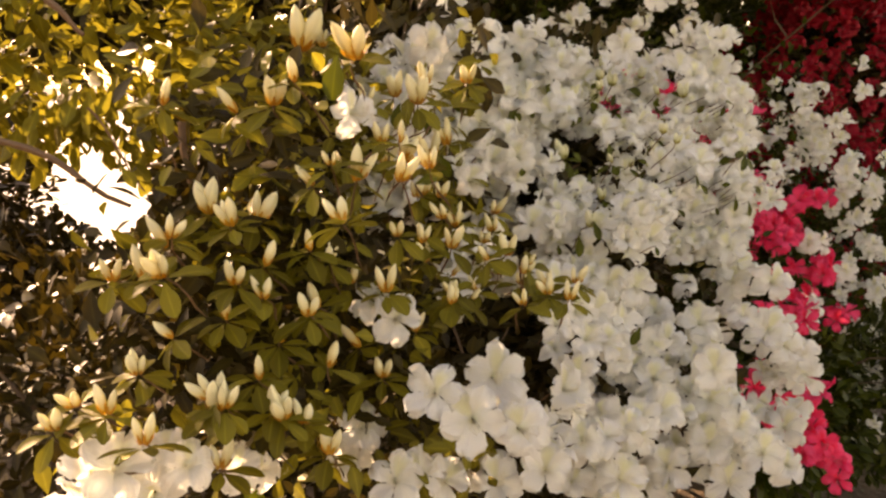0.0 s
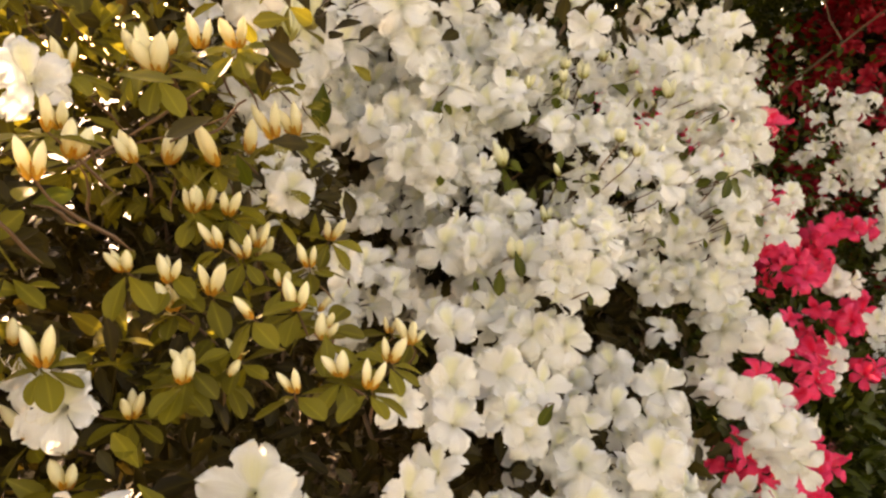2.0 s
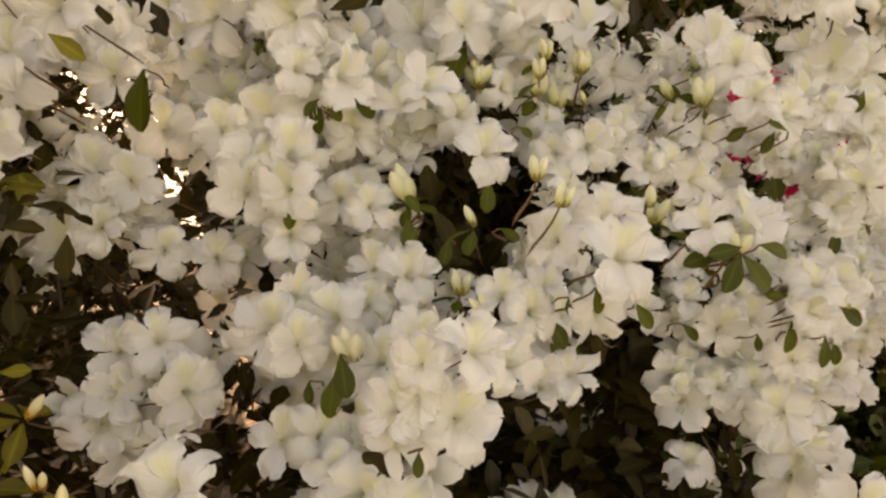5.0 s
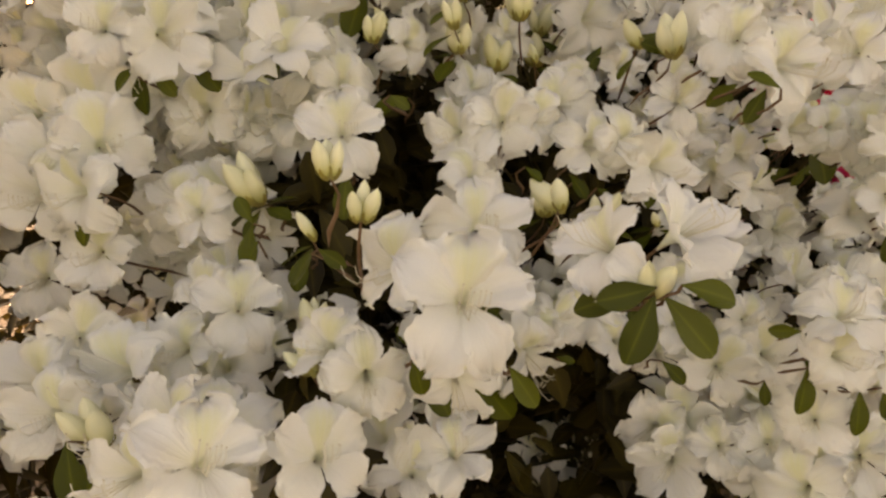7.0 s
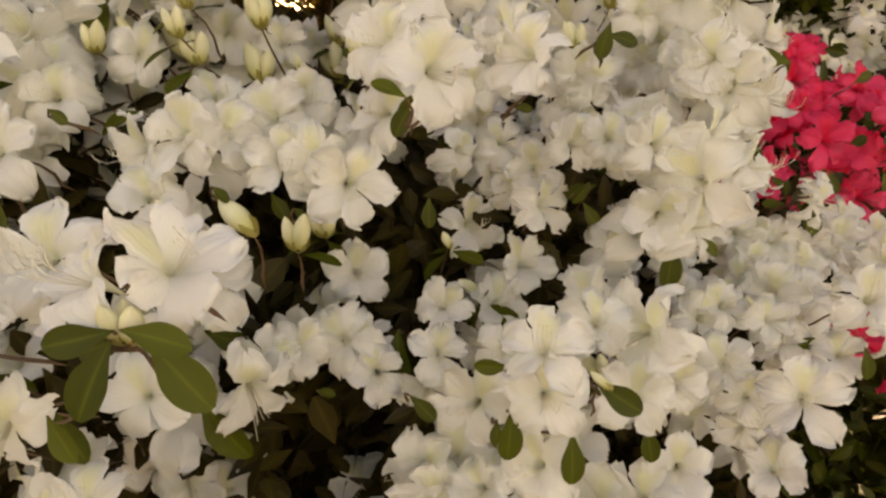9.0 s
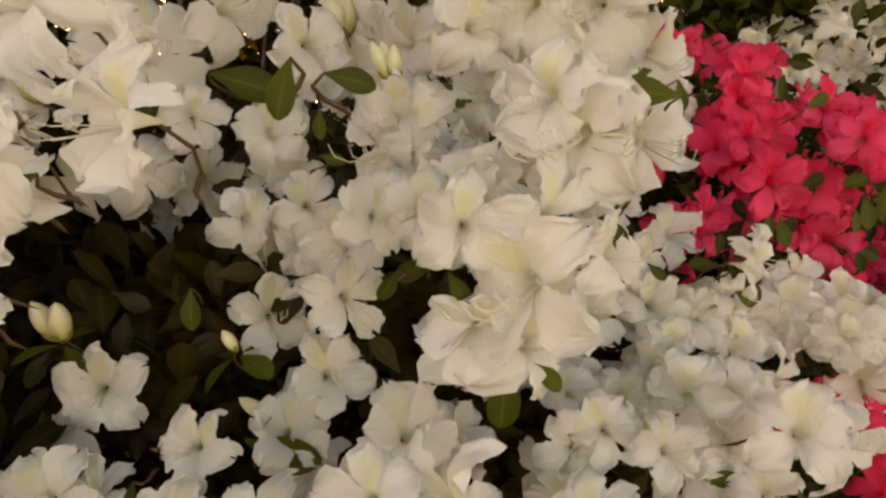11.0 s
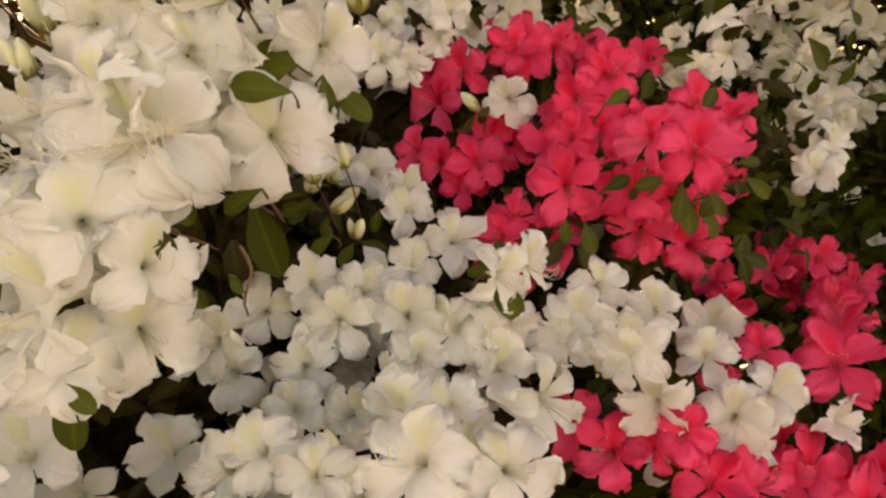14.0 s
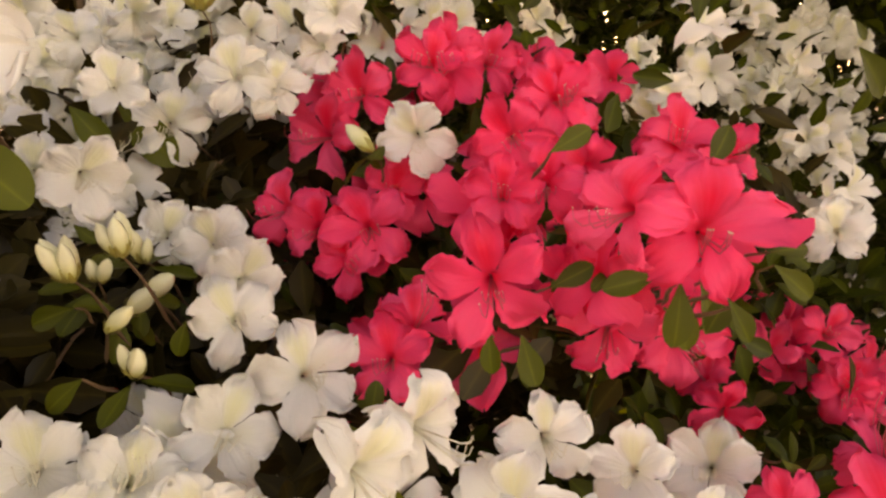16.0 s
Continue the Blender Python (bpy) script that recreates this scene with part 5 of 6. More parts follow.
bloom(white1, 0.158, 1.218, 1.114, 0.049, 57, 25, mates=1, leaves=0)
bloom(white1, 0.136, 1.411, 1.291, 0.064, 43, -0, mates=1, leaves=0)
bloom(white1, 0.231, 1.385, 1.257, 0.054, 37, 14, mates=1, leaves=0)
bloom(white1, 0.374, 1.426, 1.249, 0.051, 26, 10, mates=1, leaves=0)
bloom(white1, 0.109, 1.293, 1.288, 0.050, 38, 11, mates=1, leaves=0)
bloom(white1, 0.450, 1.479, 1.003, 0.057, -5, 6, mates=1, leaves=0)
bloom(white1, 0.449, 1.432, 1.256, 0.045, 11, 14, mates=3, leaves=0)
bloom(white1, 0.187, 1.286, 1.178, 0.046, 32, 13, mates=1, leaves=0)
bloom(white1, 0.353, 1.259, 1.061, 0.045, 20, 50, mates=1, leaves=0)
bloom(white1, 0.500, 1.473, 1.006, 0.048, 6, 29, mates=1, leaves=0)
bloom(white1, 0.505, 1.495, 1.099, 0.047, 16, 21, mates=1, leaves=0)
bloom(white1, 0.085, 1.357, 0.982, 0.056, 38, 28, mates=1, leaves=0)
bloom(white1, 0.127, 1.375, 0.969, 0.056, 46, 33, mates=1, leaves=0)
bloom(white1, 0.426, 1.398, 1.229, 0.045, 32, -2, mates=3, leaves=0)
bloom(white1, 0.081, 1.422, 0.983, 0.056, 46, 25, mates=1, leaves=0)
bloom(white1, -0.038, 1.445, 0.998, 0.056, 51, 21, mates=1, leaves=0)
bloom(white1, 0.340, 1.392, 1.149, 0.074, 48, 29, mates=0, leaves=0)
bloom(white1, 0.314, 1.394, 1.056, 0.080, 55, 32, mates=0, leaves=0)
bloom(white1, 0.512, 1.379, 1.281, 0.053, 49, 6, mates=0, leaves=0)
bloom(white1, 0.560, 1.413, 1.142, 0.053, 16, 43, mates=0, leaves=0)
bloom(white1, 0.448, 1.402, 1.217, 0.053, 45, 6, mates=0, leaves=0)
bloom(white1, 0.563, 1.411, 1.114, 0.051, 24, 19, mates=0, leaves=0)
bloom(white1, 0.481, 1.377, 1.294, 0.045, -2, 8, mates=0, leaves=0)
bloom(white1, 0.406, 1.397, 1.228, 0.047, 46, 9, mates=0, leaves=0)
bloom(white1, 0.592, 1.496, 1.085, 0.052, 14, 28, mates=0, leaves=0)
bloom(white1, 0.565, 1.497, 1.130, 0.049, 17, 32, mates=1, leaves=0)
bloom(white1, 0.395, 1.470, 1.095, 0.054, 35, 29, mates=1, leaves=0)
bloom(white1, 0.371, 1.390, 1.242, 0.045, 50, 12, mates=1, leaves=0)
bloom(white1, 0.259, 1.434, 1.283, 0.047, 54, 1, mates=1, leaves=0)
bloom(white1, 0.537, 1.677, 1.285, 0.057, 4, 10, mates=3, leaves=0)
bloom(white1, 0.459, 1.492, 1.088, 0.047, 32, 25, mates=1, leaves=0)
bloom(white1, 0.374, 1.462, 1.258, 0.045, 53, 13, mates=1, leaves=0)
bloom(white1, 0.507, 1.621, 1.276, 0.049, 20, 1, mates=3, leaves=0)
bloom(white1, 0.381, 1.437, 1.097, 0.045, 45, 29, mates=1, leaves=0)
bloom(white1, 0.367, 1.422, 1.092, 0.045, 30, 25, mates=1, leaves=0)
bloom(white1, 0.420, 1.475, 1.071, 0.046, 37, 16, mates=1, leaves=0)
bloom(white1, 0.301, 1.460, 1.257, 0.045, 51, 25, mates=1, leaves=0)
bloom(white1, 0.411, 1.652, 1.232, 0.041, 27, 16, mates=3, leaves=0)
bloom(white1, 0.508, 1.622, 1.270, 0.053, -17, 4, mates=0, leaves=0)
bloom(white1, 0.443, 1.635, 1.310, 0.051, 54, -4, mates=3, leaves=0)
bloom(white1, 0.191, 1.757, 1.164, 0.056, 43, 12, mates=1, leaves=0)
bloom(white1, 0.176, 1.834, 1.181, 0.056, 48, -0, mates=1, leaves=0)
bloom(white1, 0.432, 1.791, 1.215, 0.056, 55, -19, mates=1, leaves=0)
bloom(white1, 0.312, 1.965, 1.235, 0.056, 55, 6, mates=1, leaves=0)
bloom(white1, 0.247, 1.463, 0.938, 0.060, 51, 16, mates=2)
bloom(white1, -0.042, 1.219, 1.140, 0.054, 28, 15, mates=2)
bloom(white1, 0.524, 1.493, 1.076, 0.058, 22, 21, mates=0)
bloom(white1, 0.480, 1.463, 0.928, 0.060, -7, 54, mates=2)
bloom(white1, -0.011, 1.143, 1.320, 0.076, 20, 3, mates=2)
bloom(white1, -0.033, 1.121, 1.292, 0.064, 15, 26, mates=2)
bloom(white1, -0.032, 1.435, 1.349, 0.078, 16, 18, mates=2)
bloom(white1, 0.149, 1.472, 1.339, 0.078, 9, 18, mates=2)
bloom(white1, 0.067, 0.955, 1.118, 0.046, 29, 16, mates=2)
bloom(white1, -0.137, 1.215, 1.128, 0.075, 12, -0, mates=2)
bloom(white1, -0.089, 1.216, 1.117, 0.068, 5, 27, mates=2)
bloom(white1, -0.067, 1.235, 1.191, 0.068, 15, 33, mates=2)
bloom(white1, -0.092, 1.176, 1.264, 0.075, 25, 14, mates=2)
bloom(white1, 0.319, 1.081, 0.869, 0.070, -8, 14, mates=2)
bloom(white1, 0.417, 1.109, 0.882, 0.072, -7, 37, mates=2)
bloom(white1, 0.320, 1.043, 0.841, 0.075, -11, 46, mates=2)
bloom(white1, 0.417, 1.112, 0.827, 0.073, -13, 31, mates=2)
bloom(white1, 0.249, 0.947, 0.857, 0.055, -5, 23, mates=2)
bloom(white1, 0.443, 1.060, 0.806, 0.062, -21, 27, mates=2)
bloom(white1, 0.244, 1.174, 1.090, 0.066, -2, 29, mates=2)
leaf(white1, 0.065, 1.354, 1.263, 0.002, -0.009, -0.019)
leaf(white1, 0.075, 1.358, 1.261, 0.006, -0.011, -0.030)
leaf(white1, 0.091, 1.397, 1.268, 0.018, -0.004, -0.025)
leaf(white1, 0.216, 1.302, 1.170, 0.003, -0.011, -0.025)
leaf(white1, 0.251, 1.309, 1.155, 0.001, -0.011, -0.021)
leaf(white1, 0.314, 1.231, 1.186, 0.015, 0.000, -0.006)
leaf(white1, 0.368, 1.239, 1.140, 0.003, -0.007, -0.011)
leaf(white1, 0.416, 1.231, 1.146, 0.015, -0.002, -0.015)
leaf(white1, 0.296, 1.334, 1.254, 0.013, -0.000, -0.006)
leaf(white1, 0.183, 1.192, 1.053, 0.003, -0.008, -0.015)
leaf(white1, 0.390, 1.404, 1.206, 0.013, -0.003, -0.013)
leaf(white1, 0.368, 1.379, 1.212, 0.012, -0.001, -0.007)
leaf(white1, 0.374, 1.466, 1.052, 0.014, 0.002, -0.002)
leaf(white1, 0.453, 1.461, 1.068, 0.019, 0.001, -0.014)
leaf(white1, 0.409, 1.400, 1.200, 0.009, -0.001, -0.004)
leaf(white1, 0.348, 1.282, 1.108, 0.019, -0.001, -0.022)
leaf(white1, -0.002, 1.441, 1.342, 0.027, 0.002, 0.020)
leaf(white1, -0.137, 1.187, 1.298, 0.026, -0.010, -0.033)
leaf(white1, -0.024, 1.433, 1.313, 0.018, -0.007, -0.019)
leaf(white1, 0.213, 1.174, 1.071, 0.001, -0.011, -0.030)
leaf(white1, 0.310, 1.090, 1.073, 0.003, -0.007, -0.013)
leaf(white1, 0.277, 1.022, 0.970, -0.015, -0.010, -0.020)
leaf(white1, 0.229, 1.147, 1.100, 0.010, -0.008, -0.028)
leaf(white1, 0.478, 1.215, 1.199, -0.017, -0.015, -0.005)
leaf(white1, 0.478, 1.214, 1.196, -0.005, -0.014, -0.024)
leaf(white1, 0.522, 1.445, 1.075, 0.003, -0.008, -0.014)
stick(white1, -0.088, 1.184, 1.244, -0.005, 0.023, 0.055, 0.0013)
stick(white1, -0.170, 1.375, 1.332, 0.045, 0.014, -0.046, 0.0014)
stick(white1, -0.216, 1.354, 1.306, 0.054, 0.022, -0.025, 0.0014)
buds(white1, 0.362, 1.191, 1.215, 3, 0.016, 0, young=False)
buds(white1, 0.343, 1.197, 1.230, 3, 0.016, 0, young=False)
buds(white1, 0.271, 1.290, 1.113, 3, 0.020, 3, young=False)
buds(white1, 0.414, 1.395, 1.178, 2, 0.025, 3, young=False)
buds(white1, 0.322, 1.482, 1.303, 4, 0.026, 3, young=False)
buds(white1, 0.291, 1.447, 1.314, 3, 0.020, 3, young=False)
buds(white1, 0.234, 1.420, 1.284, 3, 0.023, 3, young=False)
buds(white1, 0.283, 1.462, 1.278, 3, 0.020, 3, young=False)
buds(white1, -0.035, 1.124, 1.324, 3, 0.043, 3, young=False)
buds(white1, -0.015, 1.143, 1.339, 2, 0.043, 3, young=False)
buds(white1, 0.288, 1.441, 1.295, 3, 0.020, 3, young=False)
bloom(white1, 0.648, 1.492, 0.787, 0.070, -21, 20, mates=2)
bloom(white1, 0.705, 1.488, 0.755, 0.070, -42, 47, mates=2)
bloom(white1, 0.397, 1.727, 1.310, 0.069, 15, 27, mates=2)
bloom(white1, -0.094, 1.396, 1.266, 0.061, 34, -7, mates=2)
bloom(white1, -0.060, 1.388, 1.213, 0.061, 25, -6, mates=2)
bloom(white1, 0.011, 1.415, 1.285, 0.061, 8, 34, mates=2)
bloom(white1, 0.041, 1.408, 1.237, 0.061, -12, -1, mates=2)
bloom(white1, 0.028, 1.378, 1.119, 0.061, 18, -1, mates=2)
bloom(white1, 0.010, 1.368, 1.087, 0.061, 23, 7, mates=2)
bloom(white1, 0.069, 1.419, 1.268, 0.061, 6, 31, mates=2)
bloom(white1, 0.080, 1.408, 1.217, 0.061, 25, 34, mates=2)
bloom(white1, 0.064, 1.396, 1.175, 0.061, 34, 22, mates=2)
bloom(white1, 0.085, 1.386, 1.120, 0.061, -19, 9, mates=2)
bloom(white1, 0.104, 1.406, 1.192, 0.061, 10, 17, mates=2)
bloom(white1, 0.138, 1.396, 1.130, 0.061, 30, 24, mates=2)
bloom(white1, 0.108, 1.379, 1.078, 0.061, 10, 23, mates=2)
bloom(white1, 0.146, 2.097, 1.352, 0.057, 66, 16, mates=1, bare=True)
bloom(white1, 0.203, 2.123, 1.337, 0.057, 72, 16, mates=1, bare=True)
bloom(white1, 0.257, 2.153, 1.348, 0.057, 44, 4, mates=1, bare=True)
bloom(white1, 0.194, 2.106, 1.292, 0.057, 48, -1, mates=1, bare=True)
bloom(white1, 0.239, 2.132, 1.302, 0.062, 28, 16, mates=1, bare=True)
bloom(white1, 0.272, 2.136, 1.252, 0.057, 67, 35, mates=1, bare=True)
bloom(white1, 0.307, 2.170, 1.312, 0.062, 46, 20, mates=1, bare=True)
bloom(white1, 0.345, 2.187, 1.303, 0.057, 48, -8, mates=1, bare=True)
bloom(white1, 0.358, 2.205, 1.348, 0.057, 34, 19, mates=1, bare=True)
bloom(white1, 0.394, 2.227, 1.361, 0.057, 44, 40, mates=1, bare=True)
bloom(white1, 0.136, 2.071, 1.271, 0.057, 47, 16, mates=1, bare=True)
bloom(white1, 0.179, 2.090, 1.256, 0.057, 41, 21, mates=1, bare=True)
bloom(white1, 0.348, 2.181, 1.272, 0.052, 47, 18, mates=1, bare=True)
bloom(white1, 0.384, 1.958, 1.229, 0.056, 48, 9, mates=0, bare=True)
bloom(white1, 0.347, 1.355, 1.209, 0.050, 57, 27, mates=0)
bloom(white1, 0.445, 1.697, 1.358, 0.070, -38, 36, mates=1)
bloom(white1, 0.578, 1.760, 1.367, 0.070, -19, -8, mates=0)
bloom(white1, 0.548, 1.560, 1.401, 0.066, -43, 21, mates=1)
bloom(white1, 0.257, 2.028, 1.310, 0.050, 87, 4, mates=0, bare=True)
bloom(white1, 0.232, 2.017, 1.314, 0.050, 36, 44, mates=0, bare=True)
bloom(white1, 0.300, 2.041, 1.273, 0.050, 65, 9, mates=0, bare=True)
bloom(white1, 0.357, 2.076, 1.293, 0.050, 48, 31, mates=0, bare=True)
bloom(white1, 0.313, 2.065, 1.341, 0.050, 55, -35, mates=0, bare=True)
bloom(white1, 0.270, 2.041, 1.332, 0.050, 45, 10, mates=0, bare=True)
bloom(white1, 0.393, 2.104, 1.332, 0.050, 35, -16, mates=0, bare=True)
bloom(white1, 0.229, 2.024, 1.349, 0.050, 30, -1, mates=0, bare=True)
bloom(white1, 0.248, 2.016, 1.280, 0.050, 38, 7, mates=0, bare=True)

# flowering twigs of the budding shrub
buds(budding, -0.203, 0.534, 1.167, 3, 0.022, 4, 0.00)
buds(budding, -0.274, 0.530, 1.068, 2, 0.021, 4, 0.00)
buds(budding, -0.246, 0.521, 1.067, 2, 0.021, 4, 0.00)
buds(budding, -0.165, 0.541, 1.063, 3, 0.021, 4, 0.00)
buds(budding, -0.178, 0.548, 1.067, 2, 0.022, 4, -1.19)
buds(budding, -0.288, 0.524, 1.052, 2, 0.021, 4, 0.00)
buds(budding, -0.134, 0.569, 1.049, 2, 0.020, 4, 0.00)
buds(budding, -0.112, 0.574, 1.035, 2, 0.020, 4, 0.18)
buds(budding, -0.211, 0.582, 1.186, 2, 0.020, 4, 0.00)
buds(budding, -0.237, 0.560, 1.083, 3, 0.020, 4, 0.00)
buds(budding, -0.065, 0.586, 1.322, 2, 0.030, 4, 0.00)
buds(budding, -0.176, 0.554, 1.054, 3, 0.027, 4, 0.00)
buds(budding, -0.033, 0.596, 1.229, 2, 0.025, 4, 0.00)
buds(budding, -0.071, 0.632, 1.226, 2, 0.027, 4, 0.00)
buds(budding, -0.098, 0.614, 1.069, 1, 0.027, 4, 0.18)
buds(budding, -0.178, 0.597, 1.116, 1, 0.026, 4, 0.00)
buds(budding, -0.201, 0.644, 1.196, 3, 0.028, 4, 0.00)
buds(budding, -0.232, 0.619, 1.172, 1, 0.027, 4, 0.00)
buds(budding, -0.241, 0.602, 1.148, 2, 0.026, 4, 0.00)
buds(budding, -0.269, 0.601, 1.147, 2, 0.026, 4, 0.00)
buds(budding, -0.126, 0.561, 1.045, 3, 0.025, 4, 0.00)
buds(budding, -0.215, 0.507, 1.050, 2, 0.023, 4, 0.00)
buds(budding, -0.177, 0.558, 1.004, 2, 0.026, 4, 0.00)
buds(budding, -0.114, 0.656, 1.109, 1, 0.029, 4, 0.00)
buds(budding, -0.026, 0.778, 1.285, 3, 0.032, 4, 0.00)
buds(budding, -0.079, 0.579, 1.199, 2, 0.022, 4, -0.18)
buds(budding, -0.115, 0.593, 1.305, 1, 0.022, 4, 0.00)
buds(budding, -0.148, 0.614, 1.157, 1, 0.024, 4, 0.36)
buds(budding, -0.084, 0.707, 1.054, 1, 0.029, 4, -0.36)
buds(budding, -0.222, 0.590, 1.102, 1, 0.024, 4, -0.84)
buds(budding, -0.179, 0.661, 1.280, 1, 0.025, 4, -0.58)
buds(budding, -0.234, 0.645, 1.287, 1, 0.025, 4, 0.00)
buds(budding, -0.160, 0.652, 1.188, 2, 0.026, 4, 0.36)
buds(budding, -0.111, 0.635, 1.221, 1, 0.022, 4, -0.84)
buds(budding, -0.165, 0.587, 1.148, 2, 0.021, 4, 0.00)
buds(budding, -0.088, 0.702, 1.119, 1, 0.025, 4, 0.00)
buds(budding, -0.137, 0.608, 1.092, 1, 0.022, 4, 0.18)
buds(budding, -0.095, 0.591, 1.000, 2, 0.022, 4, 0.00)
buds(budding, -0.052, 0.677, 1.118, 2, 0.024, 4, 0.00)
buds(budding, -0.116, 0.640, 1.164, 1, 0.021, 4, 0.00)
buds(budding, -0.058, 0.702, 1.024, 2, 0.024, 4, 0.00)
buds(budding, -0.150, 0.579, 1.071, 1, 0.019, 4, 0.00)
buds(budding, -0.039, 0.670, 1.254, 1, 0.021, 4, 0.00)
buds(budding, 0.008, 0.739, 1.099, 2, 0.021, 4, 0.00)
buds(budding, 0.004, 1.012, 1.231, 2, 0.029, 4, 0.00)
buds(budding, -0.011, 0.614, 1.237, 2, 0.019, 4, 0.00)
buds(budding, -0.050, 0.808, 1.292, 3, 0.027, 4, 0.00)
buds(budding, -0.035, 0.690, 1.238, 2, 0.022, 4, 0.36)
buds(budding, -0.057, 0.716, 1.251, 2, 0.021, 4, 0.00)
buds(budding, -0.075, 0.757, 1.285, 2, 0.021, 4, 0.00)
buds(budding, -0.018, 0.834, 1.304, 2, 0.024, 4, 0.18)
buds(budding, 0.025, 0.788, 1.305, 2, 0.022, 4, 0.18)
buds(budding, -0.067, 0.888, 1.212, 2, 0.028, 4, 0.00)
buds(budding, 0.004, 0.940, 1.233, 2, 0.029, 4, 0.00)
buds(budding, -0.026, 0.796, 1.298, 1, 0.021, 4, 0.47)
buds(budding, -0.023, 0.851, 1.183, 2, 0.022, 4, 0.36)
buds(budding, -0.020, 0.862, 1.217, 1, 0.032, 4, 0.18)
buds(budding, 0.138, 0.767, 1.102, 2, 0.023, 4, 0.18)
buds(budding, 0.068, 0.785, 1.128, 2, 0.022, 4, 0.00)
buds(budding, 0.043, 0.757, 1.129, 1, 0.020, 4, -0.84)
buds(budding, 0.080, 0.738, 1.087, 2, 0.020, 4, -0.36)
buds(budding, -0.014, 0.924, 1.221, 1, 0.028, 4, 0.00)
buds(budding, 0.107, 0.754, 1.094, 2, 0.019, 4, 0.00)
buds(budding, 0.000, 0.817, 1.161, 2, 0.020, 4, -0.18)
buds(budding, 0.013, 0.835, 1.150, 2, 0.021, 4, 0.00)
buds(budding, 0.128, 0.746, 1.090, 2, 0.018, 4, 0.00)
buds(budding, 0.062, 0.917, 1.151, 2, 0.024, 4, 0.18)
buds(budding, -0.003, 0.847, 1.180, 2, 0.021, 4, 0.18)
buds(budding, 0.013, 0.868, 1.151, 2, 0.020, 4, 0.18)
buds(budding, 0.089, 0.784, 1.117, 1, 0.018, 4, 0.36)
buds(budding, 0.032, 0.765, 1.095, 1, 0.018, 4, 0.00)
buds(budding, 0.013, 1.086, 1.031, 1, 0.027, 4, 0.84)
buds(budding, 0.066, 0.894, 1.080, 1, 0.020, 4, 0.36)
buds(budding, 0.057, 0.864, 1.139, 2, 0.018, 4, 0.00)
buds(budding, 0.028, 0.757, 1.085, 1, 0.018, 4, 0.58)
buds(budding, 0.130, 1.000, 1.034, 2, 0.021, 4, 0.18)
buds(budding, 0.105, 1.007, 1.039, 2, 0.021, 4, 0.00)
buds(budding, -0.183, 0.997, 0.969, 2, 0.023, 4, 0.00)
buds(budding, 0.045, 0.829, 1.132, 2, 0.018, 4, 0.00)
buds(budding, -0.029, 0.843, 1.185, 1, 0.018, 4, 0.00)
leaf(budding, -0.077, 0.572, 1.323, -0.005, -0.007, -0.032)
leaf(budding, -0.023, 0.631, 1.221, 0.018, 0.003, 0.007)
leaf(budding, -0.046, 0.826, 1.283, -0.007, -0.006, -0.023)
leaf(budding, -0.003, 0.867, 1.225, 0.011, -0.005, -0.024)
leaf(budding, 0.007, 0.849, 1.289, 0.016, -0.003, -0.016)
leaf(budding, 0.010, 0.881, 1.296, 0.021, 0.003, 0.005)
leaf(budding, 0.033, 0.872, 1.319, -0.002, -0.004, -0.019)
bloom(budding, -0.043, 0.635, 0.951, 0.057, 4, 38, mates=1, leaves=0)
bloom(budding, -0.081, 0.707, 0.969, 0.057, 7, 30, mates=1, leaves=0)
bloom(budding, 0.003, 0.703, 0.913, 0.057, -0, 38, mates=1, leaves=0)
bloom(budding, 0.061, 0.778, 0.872, 0.063, 1, 38, mates=1, leaves=0)
bloom(budding, 0.113, 0.774, 0.887, 0.060, -8, 33, mates=1, leaves=0)
bloom(budding, 0.166, 0.844, 0.888, 0.064, -11, 30, mates=1, leaves=0)
bloom(budding, -0.234, 0.505, 1.033, 0.059, 35, 35, mates=1, leaves=0)
bloom(budding, 0.027, 0.631, 1.010, 0.064, -0, 21, mates=1, leaves=0)
bloom(budding, 0.054, 0.725, 1.016, 0.068, 8, 27, mates=1, leaves=0)
bloom(budding, -0.008, 0.636, 1.036, 0.057, -3, 28, mates=1, leaves=0)
bloom(budding, 0.075, 0.656, 0.990, 0.060, 12, 21, mates=1, leaves=0)
bloom(budding, -0.192, 0.530, 1.023, 0.049, 30, 35, mates=1, leaves=0)
bloom(budding, -0.042, 0.672, 1.092, 0.052, 11, 18, mates=1, leaves=0)
bloom(budding, -0.016, 0.930, 1.349, 0.058, 6, -3, mates=1, leaves=0)
bloom(budding, -0.081, 0.729, 1.278, 0.051, 33, 12, mates=1, leaves=0)
bloom(budding, 0.181, 0.903, 0.997, 0.057, 11, 35, mates=1, leaves=0)
bloom(budding, 0.166, 1.042, 1.036, 0.058, -1, 21, mates=1, leaves=0)
bloom(budding, 0.135, 0.862, 1.028, 0.045, 6, 34, mates=1, leaves=0)
bloom(budding, 0.035, 0.886, 1.194, 0.045, 27, 10, mates=1, leaves=0)
bloom(budding, -0.025, 0.995, 1.294, 0.049, 28, -0, mates=1, leaves=0)
buds(budding, 0.012, 0.883, 1.140, 3, 0.024, 4)
buds(budding, -0.018, 0.778, 1.123, 3, 0.021, 4)
buds(budding, 0.009, 0.730, 1.091, 3, 0.019, 5)
buds(budding, 0.133, 0.944, 1.052, 2, 0.024, 5)
buds(budding, 0.087, 0.789, 1.107, 2, 0.020, 3)
buds(budding, -0.030, 0.845, 1.181, 2, 0.022, 4)
bloom(budding, 0.150, 0.856, 0.950, 0.059, 27, 34, mates=1)
